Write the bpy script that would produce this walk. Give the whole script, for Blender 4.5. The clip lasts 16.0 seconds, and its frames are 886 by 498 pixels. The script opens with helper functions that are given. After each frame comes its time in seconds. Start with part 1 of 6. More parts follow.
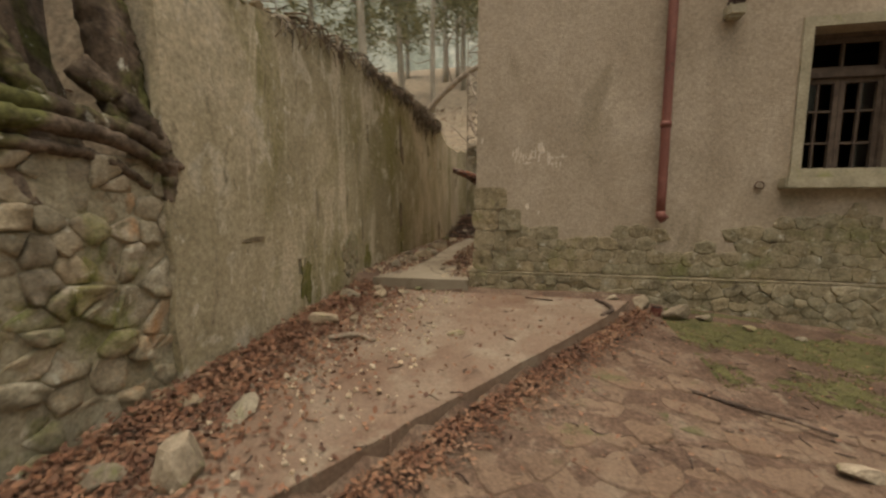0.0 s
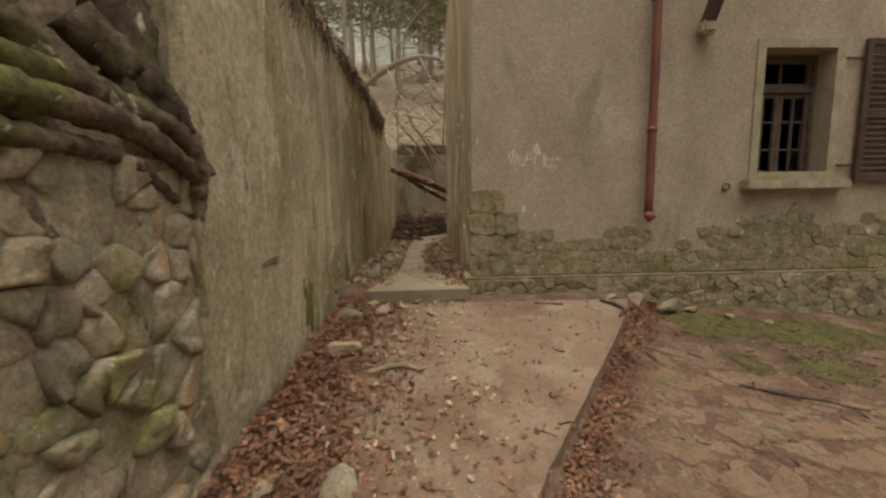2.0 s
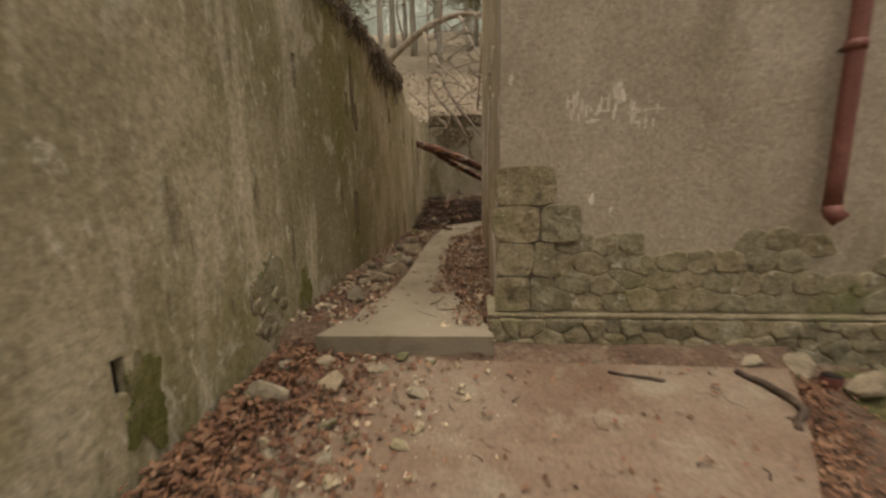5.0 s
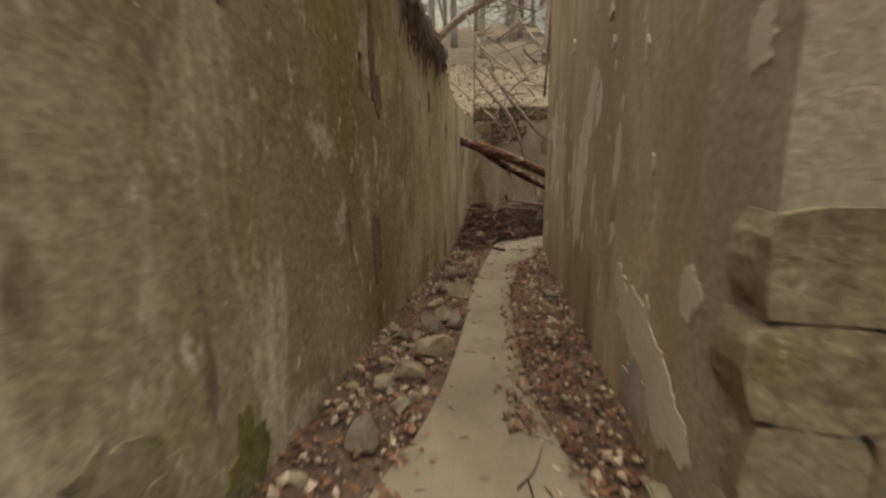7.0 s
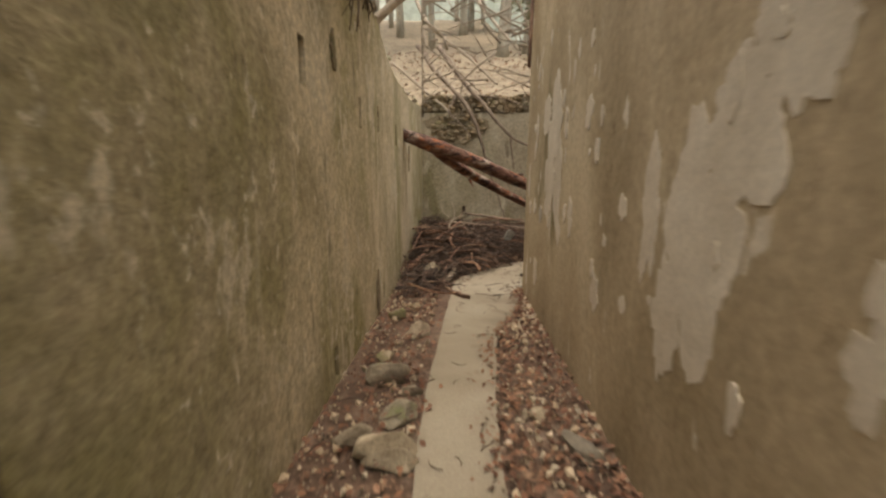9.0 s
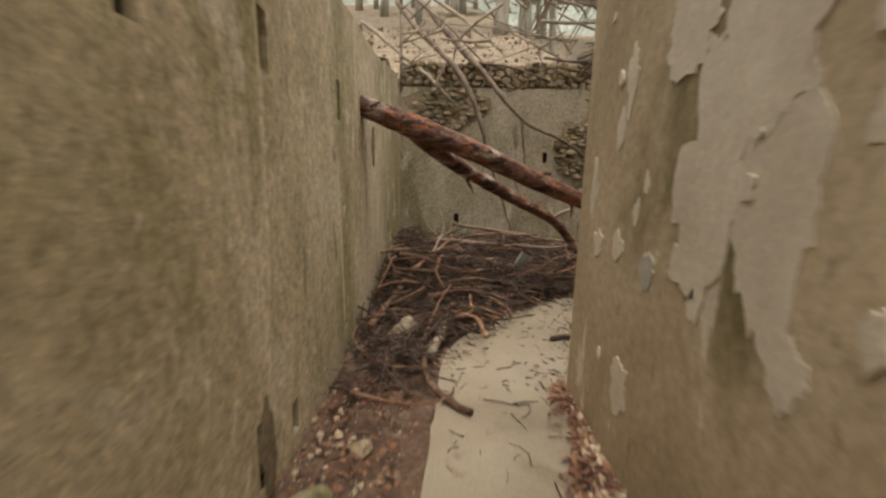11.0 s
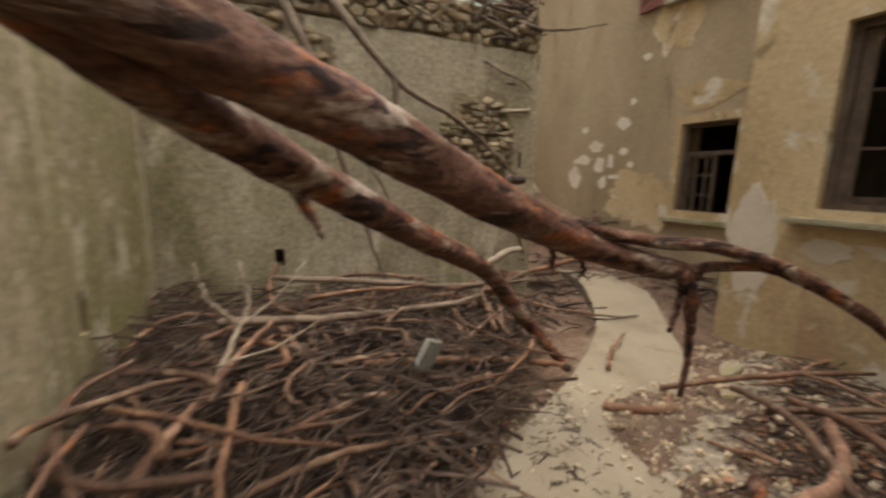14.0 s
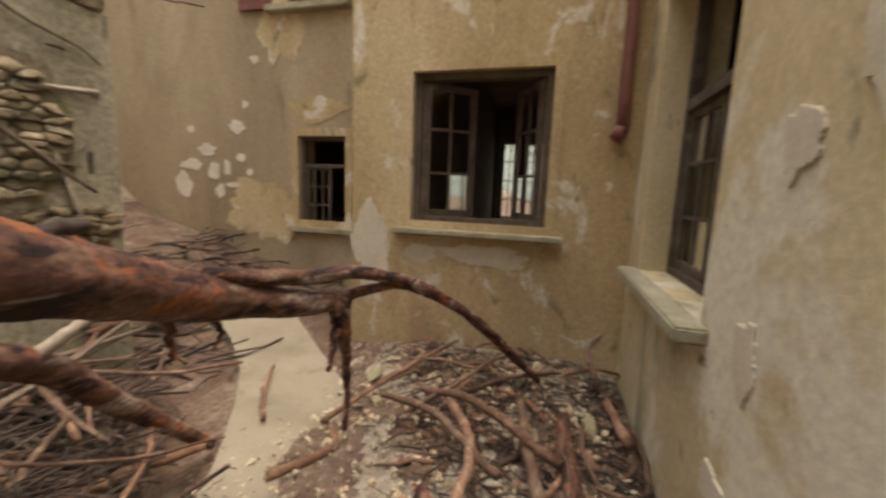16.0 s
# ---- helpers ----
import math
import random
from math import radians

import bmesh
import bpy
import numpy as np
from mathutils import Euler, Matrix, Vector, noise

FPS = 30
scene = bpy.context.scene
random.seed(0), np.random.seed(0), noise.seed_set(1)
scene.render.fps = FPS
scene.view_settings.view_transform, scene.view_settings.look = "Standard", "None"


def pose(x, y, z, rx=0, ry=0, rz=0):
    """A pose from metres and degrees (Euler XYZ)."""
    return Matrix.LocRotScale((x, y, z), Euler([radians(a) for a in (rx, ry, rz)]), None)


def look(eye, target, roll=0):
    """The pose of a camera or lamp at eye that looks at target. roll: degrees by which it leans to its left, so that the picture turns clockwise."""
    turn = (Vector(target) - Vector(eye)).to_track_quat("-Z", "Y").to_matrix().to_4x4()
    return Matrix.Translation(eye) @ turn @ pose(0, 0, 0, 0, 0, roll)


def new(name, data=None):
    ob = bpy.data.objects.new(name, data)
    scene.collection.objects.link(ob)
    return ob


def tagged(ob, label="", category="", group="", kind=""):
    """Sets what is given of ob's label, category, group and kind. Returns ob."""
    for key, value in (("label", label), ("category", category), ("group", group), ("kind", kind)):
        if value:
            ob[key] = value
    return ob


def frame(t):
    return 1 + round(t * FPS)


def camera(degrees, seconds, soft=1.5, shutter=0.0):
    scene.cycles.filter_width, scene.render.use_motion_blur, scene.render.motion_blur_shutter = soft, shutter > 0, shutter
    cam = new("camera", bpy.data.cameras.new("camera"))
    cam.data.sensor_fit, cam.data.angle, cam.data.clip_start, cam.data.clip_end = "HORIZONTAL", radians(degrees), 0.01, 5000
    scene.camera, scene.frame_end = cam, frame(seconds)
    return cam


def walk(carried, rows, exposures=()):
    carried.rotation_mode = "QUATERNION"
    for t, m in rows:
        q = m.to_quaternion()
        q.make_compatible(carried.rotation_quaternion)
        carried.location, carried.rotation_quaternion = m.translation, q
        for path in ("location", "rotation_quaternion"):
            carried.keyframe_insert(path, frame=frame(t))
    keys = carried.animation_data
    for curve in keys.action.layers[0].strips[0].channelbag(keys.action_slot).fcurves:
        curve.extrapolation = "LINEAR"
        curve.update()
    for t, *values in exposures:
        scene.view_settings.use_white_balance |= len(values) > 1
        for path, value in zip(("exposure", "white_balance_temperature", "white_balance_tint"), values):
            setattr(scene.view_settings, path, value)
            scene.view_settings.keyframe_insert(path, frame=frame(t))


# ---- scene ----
cam = camera(96.6, 16.0, soft=2.5, shutter=0.6)
PATH = [
    (0, (0.17, -0.261, 0.954), (-0.231, 1.685, 0.729), 0.1),
    (0.5, (-0.259, -0.148, 0.972), (-0.47, 1.827, 0.735), -0.7),
    (1, (-0.622, -0.027, 1.004), (-0.701, 1.956, 0.759), -0.4),
    (1.5, (-0.89, 0.008, 1.045), (-0.832, 1.992, 0.805), -0.9),
    (2, (-1.005, 0.002, 1.036), (-0.926, 1.987, 0.798), -0.8),
    (2.5, (-1.06, 0.005, 1.022), (-0.979, 1.988, 0.78), -1.0),
    (3, (-1.01, 0.114, 0.981), (-0.931, 2.098, 0.737), -1.5),
    (3.2, (-0.933, 0.204, 0.971), (-0.851, 2.187, 0.728), -1.6),
    (5.3, (-0.638, 2.229, 1.085), (-0.859, 4.185, 0.729), -0.3),
    (5.5, (-0.673, 2.379, 1.095), (-0.929, 4.33, 0.732), -0.1),
    (6, (-0.798, 2.833, 1.185), (-1.08, 4.783, 0.843), -0.9),
    (6.5, (-0.916, 3.313, 1.231), (-1.221, 5.26, 0.893), -1.0),
    (7, (-1.072, 3.836, 1.235), (-1.392, 5.779, 0.889), -0.4),
    (7.5, (-1.094, 4.418, 1.255), (-1.412, 6.362, 0.91), -0.5),
    (8, (-1.146, 4.999, 1.231), (-1.423, 6.948, 0.877), 0.1),
    (8.5, (-1.217, 5.608, 1.32), (-1.307, 7.576, 0.976), 0.7),
    (9, (-1.26, 6.173, 1.367), (-1.332, 8.142, 1.025), 0.2),
    (9.2, (-1.309, 6.365, 1.361), (-1.357, 8.334, 1.013), 0.5),
    (11.3, (-1.292, 8.784, 1.438), (-1.298, 10.75, 1.072), 0.9),
    (11.5, (-1.294, 8.984, 1.441), (-1.287, 10.951, 1.082), 0.4),
    (12, (-1.32, 9.407, 1.451), (-1.277, 11.373, 1.085), 0.3),
    (12.5, (-1.329, 9.927, 1.438), (-1.206, 11.89, 1.072), 0.5),
    (13, (-1.384, 10.465, 1.437), (-1.172, 12.42, 1.072), 1.2),
    (13.5, (-1.332, 10.902, 1.447), (-0.941, 12.829, 1.081), 1.1),
    (14, (-1.163, 11.217, 1.465), (-0.378, 13.023, 1.113), 1.2),
    (14.5, (-1.013, 11.428, 1.547), (0.142, 13.025, 1.201), 1.6),
    (15, (-0.935, 11.576, 1.57), (0.553, 12.872, 1.242), 1.7),
    (15.5, (-0.872, 11.621, 1.568), (0.896, 12.504, 1.256), 2.0),
    (16, (-0.853, 11.588, 1.571), (1.057, 12.108, 1.284), 2.3),
]
walk(cam, [(t, look(eye, target, roll)) for t, eye, target, roll in PATH],
     exposures=[(0.0, 0.2, 6900, 7), (3.0, 0.2, 6900, 7), (5.5, 0.2, 6850, 7), (7.0, 0.3, 6750, 7), (9.0, 0.95, 6600, 7), (11.5, 0.9, 6400, 7), (14.0, 1.05, 6350, 7), (16.0, 1.25, 6400, 7)])

# ---- light: overcast day in a wooded hillside ----
world = bpy.data.worlds.new("overcast_sky")
scene.world = world
world.use_nodes = True
wn = world.node_tree.nodes
sky = wn.new("ShaderNodeTexSky")
sky.sky_type = "NISHITA"
sky.sun_disc = False
sky.sun_elevation, sky.sun_rotation = radians(82), radians(170)
sky.dust_density, sky.air_density, sky.ozone_density = 8.0, 1.0, 0.5
wn["Background"].inputs["Strength"].default_value = 0.13
world.node_tree.links.new(sky.outputs["Color"], wn["Background"].inputs["Color"])
sun = new("sun", bpy.data.lights.new("sun", "SUN"))
sun.data.energy, sun.data.angle, sun.data.color = 1.2, radians(110), (1.0, 0.93, 0.82)
sun.matrix_world = look((0.9, 0.6, 30), (0.4, 1.2, 8))

# ---- materials ----
RND = random.Random(7)


def ramp(nt, fac, stops):
    r = nt.nodes.new("ShaderNodeValToRGB")
    while len(r.color_ramp.elements) < len(stops):
        r.color_ramp.elements.new(0.5)
    for e, (p, c) in zip(r.color_ramp.elements, stops):
        e.position, e.color = p, (*c, 1)
    nt.links.new(fac, r.inputs["Fac"])
    return r.outputs["Color"]


def noise_node(nt, vec, scale, detail=6.0, rough=0.6, stretch=None, distort=0.0):
    if stretch:
        m = nt.nodes.new("ShaderNodeMapping")
        m.inputs["Scale"].default_value = stretch
        nt.links.new(vec, m.inputs["Vector"])
        vec = m.outputs["Vector"]
    n = nt.nodes.new("ShaderNodeTexNoise")
    n.inputs["Scale"].default_value, n.inputs["Detail"].default_value = scale, detail
    n.inputs["Roughness"].default_value, n.inputs["Distortion"].default_value = rough, distort
    nt.links.new(vec, n.inputs["Vector"])
    return n.outputs["Fac"]


def mix(nt, fac, a, b, how="MIX"):
    m = nt.nodes.new("ShaderNodeMix")
    m.data_type, m.blend_type = "RGBA", how
    for key, v in (("Factor", fac), ("A", a), ("B", b)):
        s = [i for i in m.inputs if i.name == key and (i.type == "VALUE" if key == "Factor" else i.type == "RGBA")][0]
        if isinstance(v, (int, float)):
            s.default_value = v
        elif isinstance(v, tuple):
            s.default_value = (*v, 1)
        else:
            nt.links.new(v, s)
    return [o for o in m.outputs if o.type == "RGBA"][0]


def surface(name, base, scale=2.0, stretch=None, layers=(), grain=(60.0, 0.25), rough=0.9, bump=0.3,
            bump_scale=25.0, vary="", vary_amount=0.25, spec=0.25, local=False, zone=None):
    """base: ramp stops over a broad noise; layers: (stops of a mask, colour, scale, stretch) laid over it;
    grain: scale and depth of fine mottling; vary: 'object' or 'island' for a shade per piece."""
    m = bpy.data.materials.new(name)
    m.use_nodes = True
    nt = m.node_tree
    bsdf = nt.nodes["Principled BSDF"]
    if local:
        pos = nt.nodes.new("ShaderNodeTexCoord").outputs["Object"]
    else:
        pos = nt.nodes.new("ShaderNodeNewGeometry").outputs["Position"]
    col = ramp(nt, noise_node(nt, pos, scale, stretch=stretch, distort=0.4), base)
    for lo, hi, c, sc, st in layers:
        mask = ramp(nt, noise_node(nt, pos, sc, detail=7.0, rough=0.62, stretch=st, distort=0.5), [(lo, (0, 0, 0)), (hi, (1, 1, 1))])
        col = mix(nt, mask, col, c)
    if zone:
        # painted light: colour brightens in patches along y from zone[0] to zone[1]
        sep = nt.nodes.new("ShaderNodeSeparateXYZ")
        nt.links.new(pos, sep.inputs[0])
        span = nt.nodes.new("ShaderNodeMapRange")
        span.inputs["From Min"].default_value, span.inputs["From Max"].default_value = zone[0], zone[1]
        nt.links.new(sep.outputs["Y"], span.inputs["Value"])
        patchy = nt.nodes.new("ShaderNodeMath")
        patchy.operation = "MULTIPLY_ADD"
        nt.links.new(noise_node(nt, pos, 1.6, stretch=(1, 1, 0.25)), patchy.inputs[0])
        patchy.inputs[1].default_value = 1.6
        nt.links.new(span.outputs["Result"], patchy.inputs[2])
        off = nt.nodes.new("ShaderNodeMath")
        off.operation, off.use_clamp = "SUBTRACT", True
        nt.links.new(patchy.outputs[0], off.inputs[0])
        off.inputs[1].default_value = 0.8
        lit_gain = ramp(nt, off.outputs[0], [(0.0, (1, 1, 1)), (1.0, zone[2])])
        col = mix(nt, 1.0, col, lit_gain, "MULTIPLY")
    g = ramp(nt, noise_node(nt, pos, grain[0], detail=5.0, rough=0.7), [(0.3, (1 - grain[1],) * 3), (0.7, (1 + grain[1],) * 3)])
    col = mix(nt, 1.0, col, g, "MULTIPLY")
    if vary:
        src = nt.nodes.new("ShaderNodeObjectInfo").outputs["Random"] if vary == "object" else nt.nodes.new("ShaderNodeNewGeometry").outputs["Random Per Island"]
        a = vary_amount
        v = ramp(nt, src, [(0.0, (1 - a, 1 - a, 1 - a)), (0.35, (1 + a, 1 + 0.7 * a, 1 + 0.3 * a)), (0.7, (1, 1 + 0.1 * a, 1)), (1.0, (1 + a * 1.2, 1 + a, 1 + 0.8 * a))])
        col = mix(nt, 1.0, col, v, "MULTIPLY")
    nt.links.new(col, bsdf.inputs["Base Color"])
    bsdf.inputs["Roughness"].default_value = rough
    bsdf.inputs["Specular IOR Level"].default_value = spec
    if bump:
        b = nt.nodes.new("ShaderNodeBump")
        b.inputs["Strength"].default_value, b.inputs["Distance"].default_value = bump, 0.02
        nt.links.new(noise_node(nt, pos, bump_scale, detail=8.0, rough=0.7), b.inputs["Height"])
        nt.links.new(b.outputs["Normal"], bsdf.inputs["Normal"])
    return m


V = (1.6, 1.6, 0.28)
# zone paints the yard's daylight into the wall colour from y 5 to 9.5
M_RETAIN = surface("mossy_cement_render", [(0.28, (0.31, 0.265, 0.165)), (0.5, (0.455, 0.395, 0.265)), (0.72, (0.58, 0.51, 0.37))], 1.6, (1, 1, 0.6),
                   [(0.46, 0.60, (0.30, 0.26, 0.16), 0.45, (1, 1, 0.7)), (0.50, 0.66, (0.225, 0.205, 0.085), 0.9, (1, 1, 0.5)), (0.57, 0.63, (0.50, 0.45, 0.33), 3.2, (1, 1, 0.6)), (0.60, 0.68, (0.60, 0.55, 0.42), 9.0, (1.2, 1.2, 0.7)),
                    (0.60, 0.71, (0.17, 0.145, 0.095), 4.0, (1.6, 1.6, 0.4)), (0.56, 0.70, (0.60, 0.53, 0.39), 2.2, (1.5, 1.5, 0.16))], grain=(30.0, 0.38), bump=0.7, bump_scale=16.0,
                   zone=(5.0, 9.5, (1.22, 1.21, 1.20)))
M_END = surface("grey_old_render", [(0.28, (0.23, 0.195, 0.13)), (0.5, (0.33, 0.285, 0.20)), (0.72, (0.43, 0.38, 0.275))], 1.5, (1, 1, 0.5),
                [(0.50, 0.64, (0.215, 0.19, 0.105), 0.9, (1, 1, 0.4)), (0.56, 0.66, (0.46, 0.405, 0.295), 1.8, (1.4, 1.4, 0.35)), (0.62, 0.70, (0.17, 0.14, 0.095), 4.0, (1.5, 1.5, 0.4))],
                grain=(24.0, 0.4), bump=0.8, bump_scale=12.0)
# near-black filler: the shade inside holes, put into a colour
M_HOLE_SHADE = surface("hole_shade", [(0.3, (0.012, 0.010, 0.008)), (0.7, (0.03, 0.024, 0.018))], 20.0, None, [], grain=(60.0, 0.3), bump=0.5)
M_FACADE = surface("roughcast_facade", [(0.3, (0.29, 0.235, 0.165)), (0.5, (0.38, 0.315, 0.23)), (0.72, (0.47, 0.40, 0.305))], 0.9, (1, 1, 0.6),
                   [(0.58, 0.72, (0.25, 0.21, 0.14), 1.6, (1, 1, 0.4))], grain=(34.0, 0.26), bump=0.6, bump_scale=32.0)
M_SIDE = surface("weathered_ochre_paint", [(0.3, (0.28, 0.215, 0.125)), (0.5, (0.405, 0.32, 0.20)), (0.72, (0.52, 0.43, 0.285))], 1.1, (1, 1, 0.5),
                 [(0.57, 0.70, (0.19, 0.155, 0.075), 1.0, (1, 1, 0.5)), (0.63, 0.66, (0.60, 0.53, 0.41), 3.0, (1.6, 1.6, 0.4)), (0.64, 0.70, (0.22, 0.165, 0.095), 4.5, (1.4, 1.4, 0.6))],
                 grain=(22.0, 0.2), bump=0.35, bump_scale=14.0)
M_YARD = surface("stained_cream_render", [(0.3, (0.35, 0.255, 0.13)), (0.5, (0.475, 0.36, 0.20)), (0.72, (0.60, 0.485, 0.305))], 0.8, (1, 1, 0.45),
                 [(0.53, 0.68, (0.38, 0.235, 0.14), 0.9, (1.5, 1.5, 0.3)), (0.57, 0.63, (0.63, 0.57, 0.45), 2.2, (1, 1, 0.8)), (0.60, 0.68, (0.27, 0.215, 0.115), 4.5, (1, 1, 0.6)),
                  (0.62, 0.75, (0.36, 0.27, 0.11), 1.6, (1, 1, 0.3))], grain=(26.0, 0.2), bump=0.3, bump_scale=16.0)
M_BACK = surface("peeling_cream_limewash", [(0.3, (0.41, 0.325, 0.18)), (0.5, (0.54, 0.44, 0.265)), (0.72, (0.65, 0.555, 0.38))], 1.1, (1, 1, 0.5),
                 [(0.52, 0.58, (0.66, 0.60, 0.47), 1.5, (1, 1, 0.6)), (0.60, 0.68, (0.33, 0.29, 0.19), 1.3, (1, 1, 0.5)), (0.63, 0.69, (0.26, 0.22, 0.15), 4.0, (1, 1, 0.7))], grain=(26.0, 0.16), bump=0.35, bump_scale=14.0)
M_NORTH = surface("brown_weathered_wash", [(0.3, (0.29, 0.225, 0.14)), (0.5, (0.38, 0.30, 0.19)), (0.72, (0.46, 0.38, 0.25))], 0.9, (1, 1, 0.4),
                  [(0.58, 0.72, (0.40, 0.34, 0.21), 1.0, (1, 1, 0.5)), (0.62, 0.74, (0.22, 0.16, 0.10), 1.8, (1.5, 1.5, 0.3))], grain=(26.0, 0.18), bump=0.35, bump_scale=16.0)
M_WHITE = surface("exposed_limewash", [(0.3, (0.58, 0.52, 0.41)), (0.7, (0.74, 0.68, 0.56))], 4.0, None, [], grain=(45.0, 0.12), bump=0.25)
M_SCRAPE = surface("faint_scraped_paint", [(0.3, (0.52, 0.45, 0.35)), (0.7, (0.68, 0.61, 0.50))], 9.0, None, [], grain=(34.0, 0.25), bump=0.5, bump_scale=32.0)
M_JOINT = surface("pale_mossy_mortar", [(0.3, (0.27, 0.235, 0.15)), (0.7, (0.42, 0.375, 0.265))], 6.0, None,
                  [(0.56, 0.68, (0.19, 0.19, 0.075), 2.5, None)], grain=(40.0, 0.35), bump=0.8, bump_scale=20.0)
M_PALE = surface("bare_pale_plaster", [(0.3, (0.50, 0.43, 0.32)), (0.7, (0.64, 0.57, 0.45))], 3.0, None, [], grain=(45.0, 0.12), bump=0.25)
M_GREY = surface("grey_undercoat", [(0.3, (0.30, 0.27, 0.22)), (0.7, (0.45, 0.41, 0.34))], 4.0, None, [], grain=(45.0, 0.2), bump=0.4)
M_STONE = surface("lichened_fieldstone", [(0.3, (0.19, 0.158, 0.105)), (0.5, (0.32, 0.275, 0.195)), (0.72, (0.45, 0.40, 0.305))], 5.0, None,
                  [(0.52, 0.66, (0.20, 0.205, 0.075), 2.6, None), (0.62, 0.68, (0.50, 0.48, 0.38), 9.0, None), (0.6, 0.72, (0.38, 0.22, 0.11), 2.1, None)],
                  grain=(50.0, 0.35), bump=0.8, bump_scale=22.0, vary="object", vary_amount=0.22)
M_QUOIN = surface("brownish_granite", [(0.3, (0.15, 0.128, 0.08)), (0.5, (0.25, 0.215, 0.14)), (0.72, (0.35, 0.31, 0.22))], 7.0, None,
                  [(0.54, 0.70, (0.175, 0.172, 0.075), 2.2, None), (0.62, 0.68, (0.44, 0.41, 0.33), 11.0, None), (0.60, 0.70, (0.10, 0.085, 0.055), 8.0, None)],
                  grain=(45.0, 0.4), bump=1.0, bump_scale=22.0, vary="object", vary_amount=0.2)
M_RUBBLE = surface("dark_rubble_stone", [(0.3, (0.16, 0.125, 0.08)), (0.55, (0.28, 0.23, 0.155)), (0.75, (0.40, 0.34, 0.25))], 6.0, None,
                   [(0.58, 0.70, (0.13, 0.13, 0.06), 3.0, None)], grain=(50.0, 0.35), bump=0.8, bump_scale=24.0, vary="object", vary_amount=0.3)
M_MORTAR = surface("crumbling_mortar", [(0.3, (0.15, 0.115, 0.07)), (0.7, (0.27, 0.22, 0.145))], 6.0, None,
                   [(0.56, 0.68, (0.12, 0.13, 0.04), 2.5, None)], grain=(40.0, 0.4), bump=0.9, bump_scale=20.0)
M_ROCK = surface("loose_stone", [(0.3, (0.17, 0.14, 0.10)), (0.7, (0.35, 0.305, 0.23))], 7.0, None,
                 [(0.55, 0.66, (0.20, 0.20, 0.10), 4.0, None)], grain=(60.0, 0.3), bump=0.7, bump_scale=24.0, vary="object", vary_amount=0.3)
M_PATH = surface("worn_concrete", [(0.3, (0.195, 0.16, 0.112)), (0.5, (0.26, 0.22, 0.158)), (0.72, (0.315, 0.272, 0.205))], 1.2, None,
                 [(0.58, 0.72, (0.19, 0.148, 0.10), 3.0, None)], grain=(70.0, 0.13), bump=0.25, bump_scale=30.0, rough=0.85)
M_SLAB = surface("reddish_broken_paving", [(0.3, (0.165, 0.105, 0.07)), (0.5, (0.215, 0.155, 0.11)), (0.72, (0.255, 0.205, 0.15))], 1.3, None,
                 [(0.53, 0.66, (0.265, 0.22, 0.16), 2.4, None), (0.60, 0.70, (0.12, 0.08, 0.052), 9.0, None)], grain=(45.0, 0.25), bump=0.5, bump_scale=16.0)
M_PAVER = surface("terracotta_flagstone", [(0.3, (0.135, 0.09, 0.06)), (0.5, (0.18, 0.125, 0.085)), (0.72, (0.215, 0.165, 0.12))], 1.8, None,
                  [(0.56, 0.68, (0.10, 0.066, 0.045), 9.0, None), (0.58, 0.7, (0.11, 0.11, 0.05), 3.0, None)], grain=(45.0, 0.3), bump=0.6, bump_scale=18.0, vary="object", vary_amount=0.08)
M_EARTH = surface("leafy_soil", [(0.3, (0.075, 0.048, 0.033)), (0.5, (0.135, 0.088, 0.06)), (0.72, (0.20, 0.148, 0.105))], 3.0, None,
                  [(0.60, 0.70, (0.22, 0.18, 0.13), 6.0, None), (0.66, 0.74, (0.09, 0.095, 0.035), 1.2, None)], grain=(30.0, 0.5), bump=0.9, bump_scale=16.0)
M_BANK = surface("straw_coloured_leaf_bank", [(0.3, (0.15, 0.115, 0.075)), (0.5, (0.25, 0.20, 0.135)), (0.72, (0.34, 0.285, 0.20))], 2.0, None,
                 [(0.58, 0.70, (0.13, 0.10, 0.065), 5.0, None), (0.64, 0.74, (0.13, 0.135, 0.06), 0.8, None)], grain=(14.0, 0.5), bump=0.9, bump_scale=9.0)
M_MOSS = surface("short_mossy_grass", [(0.3, (0.07, 0.08, 0.025)), (0.7, (0.16, 0.16, 0.055))], 6.0, None, [], grain=(50.0, 0.5), bump=0.9, vary="island", vary_amount=0.4)
M_TURF = surface("mossy_soil", [(0.3, (0.06, 0.062, 0.022)), (0.7, (0.13, 0.12, 0.05))], 5.0, None, [(0.58, 0.68, (0.13, 0.088, 0.058), 6.0, None)], grain=(40.0, 0.5), bump=0.9)
M_WALLMOSS = surface("wall_moss", [(0.3, (0.11, 0.115, 0.03)), (0.7, (0.22, 0.20, 0.075))], 9.0, None, [(0.55, 0.66, (0.27, 0.235, 0.15), 7.0, None)], grain=(45.0, 0.4), bump=0.8)
M_LEAF = surface("dead_beech_leaf", [(0.3, (0.085, 0.045, 0.032)), (0.5, (0.17, 0.09, 0.057)), (0.75, (0.29, 0.19, 0.13))], 5.0, None, [], grain=(80.0, 0.2),
                 bump=0.2, rough=0.7, vary="island", vary_amount=0.45)
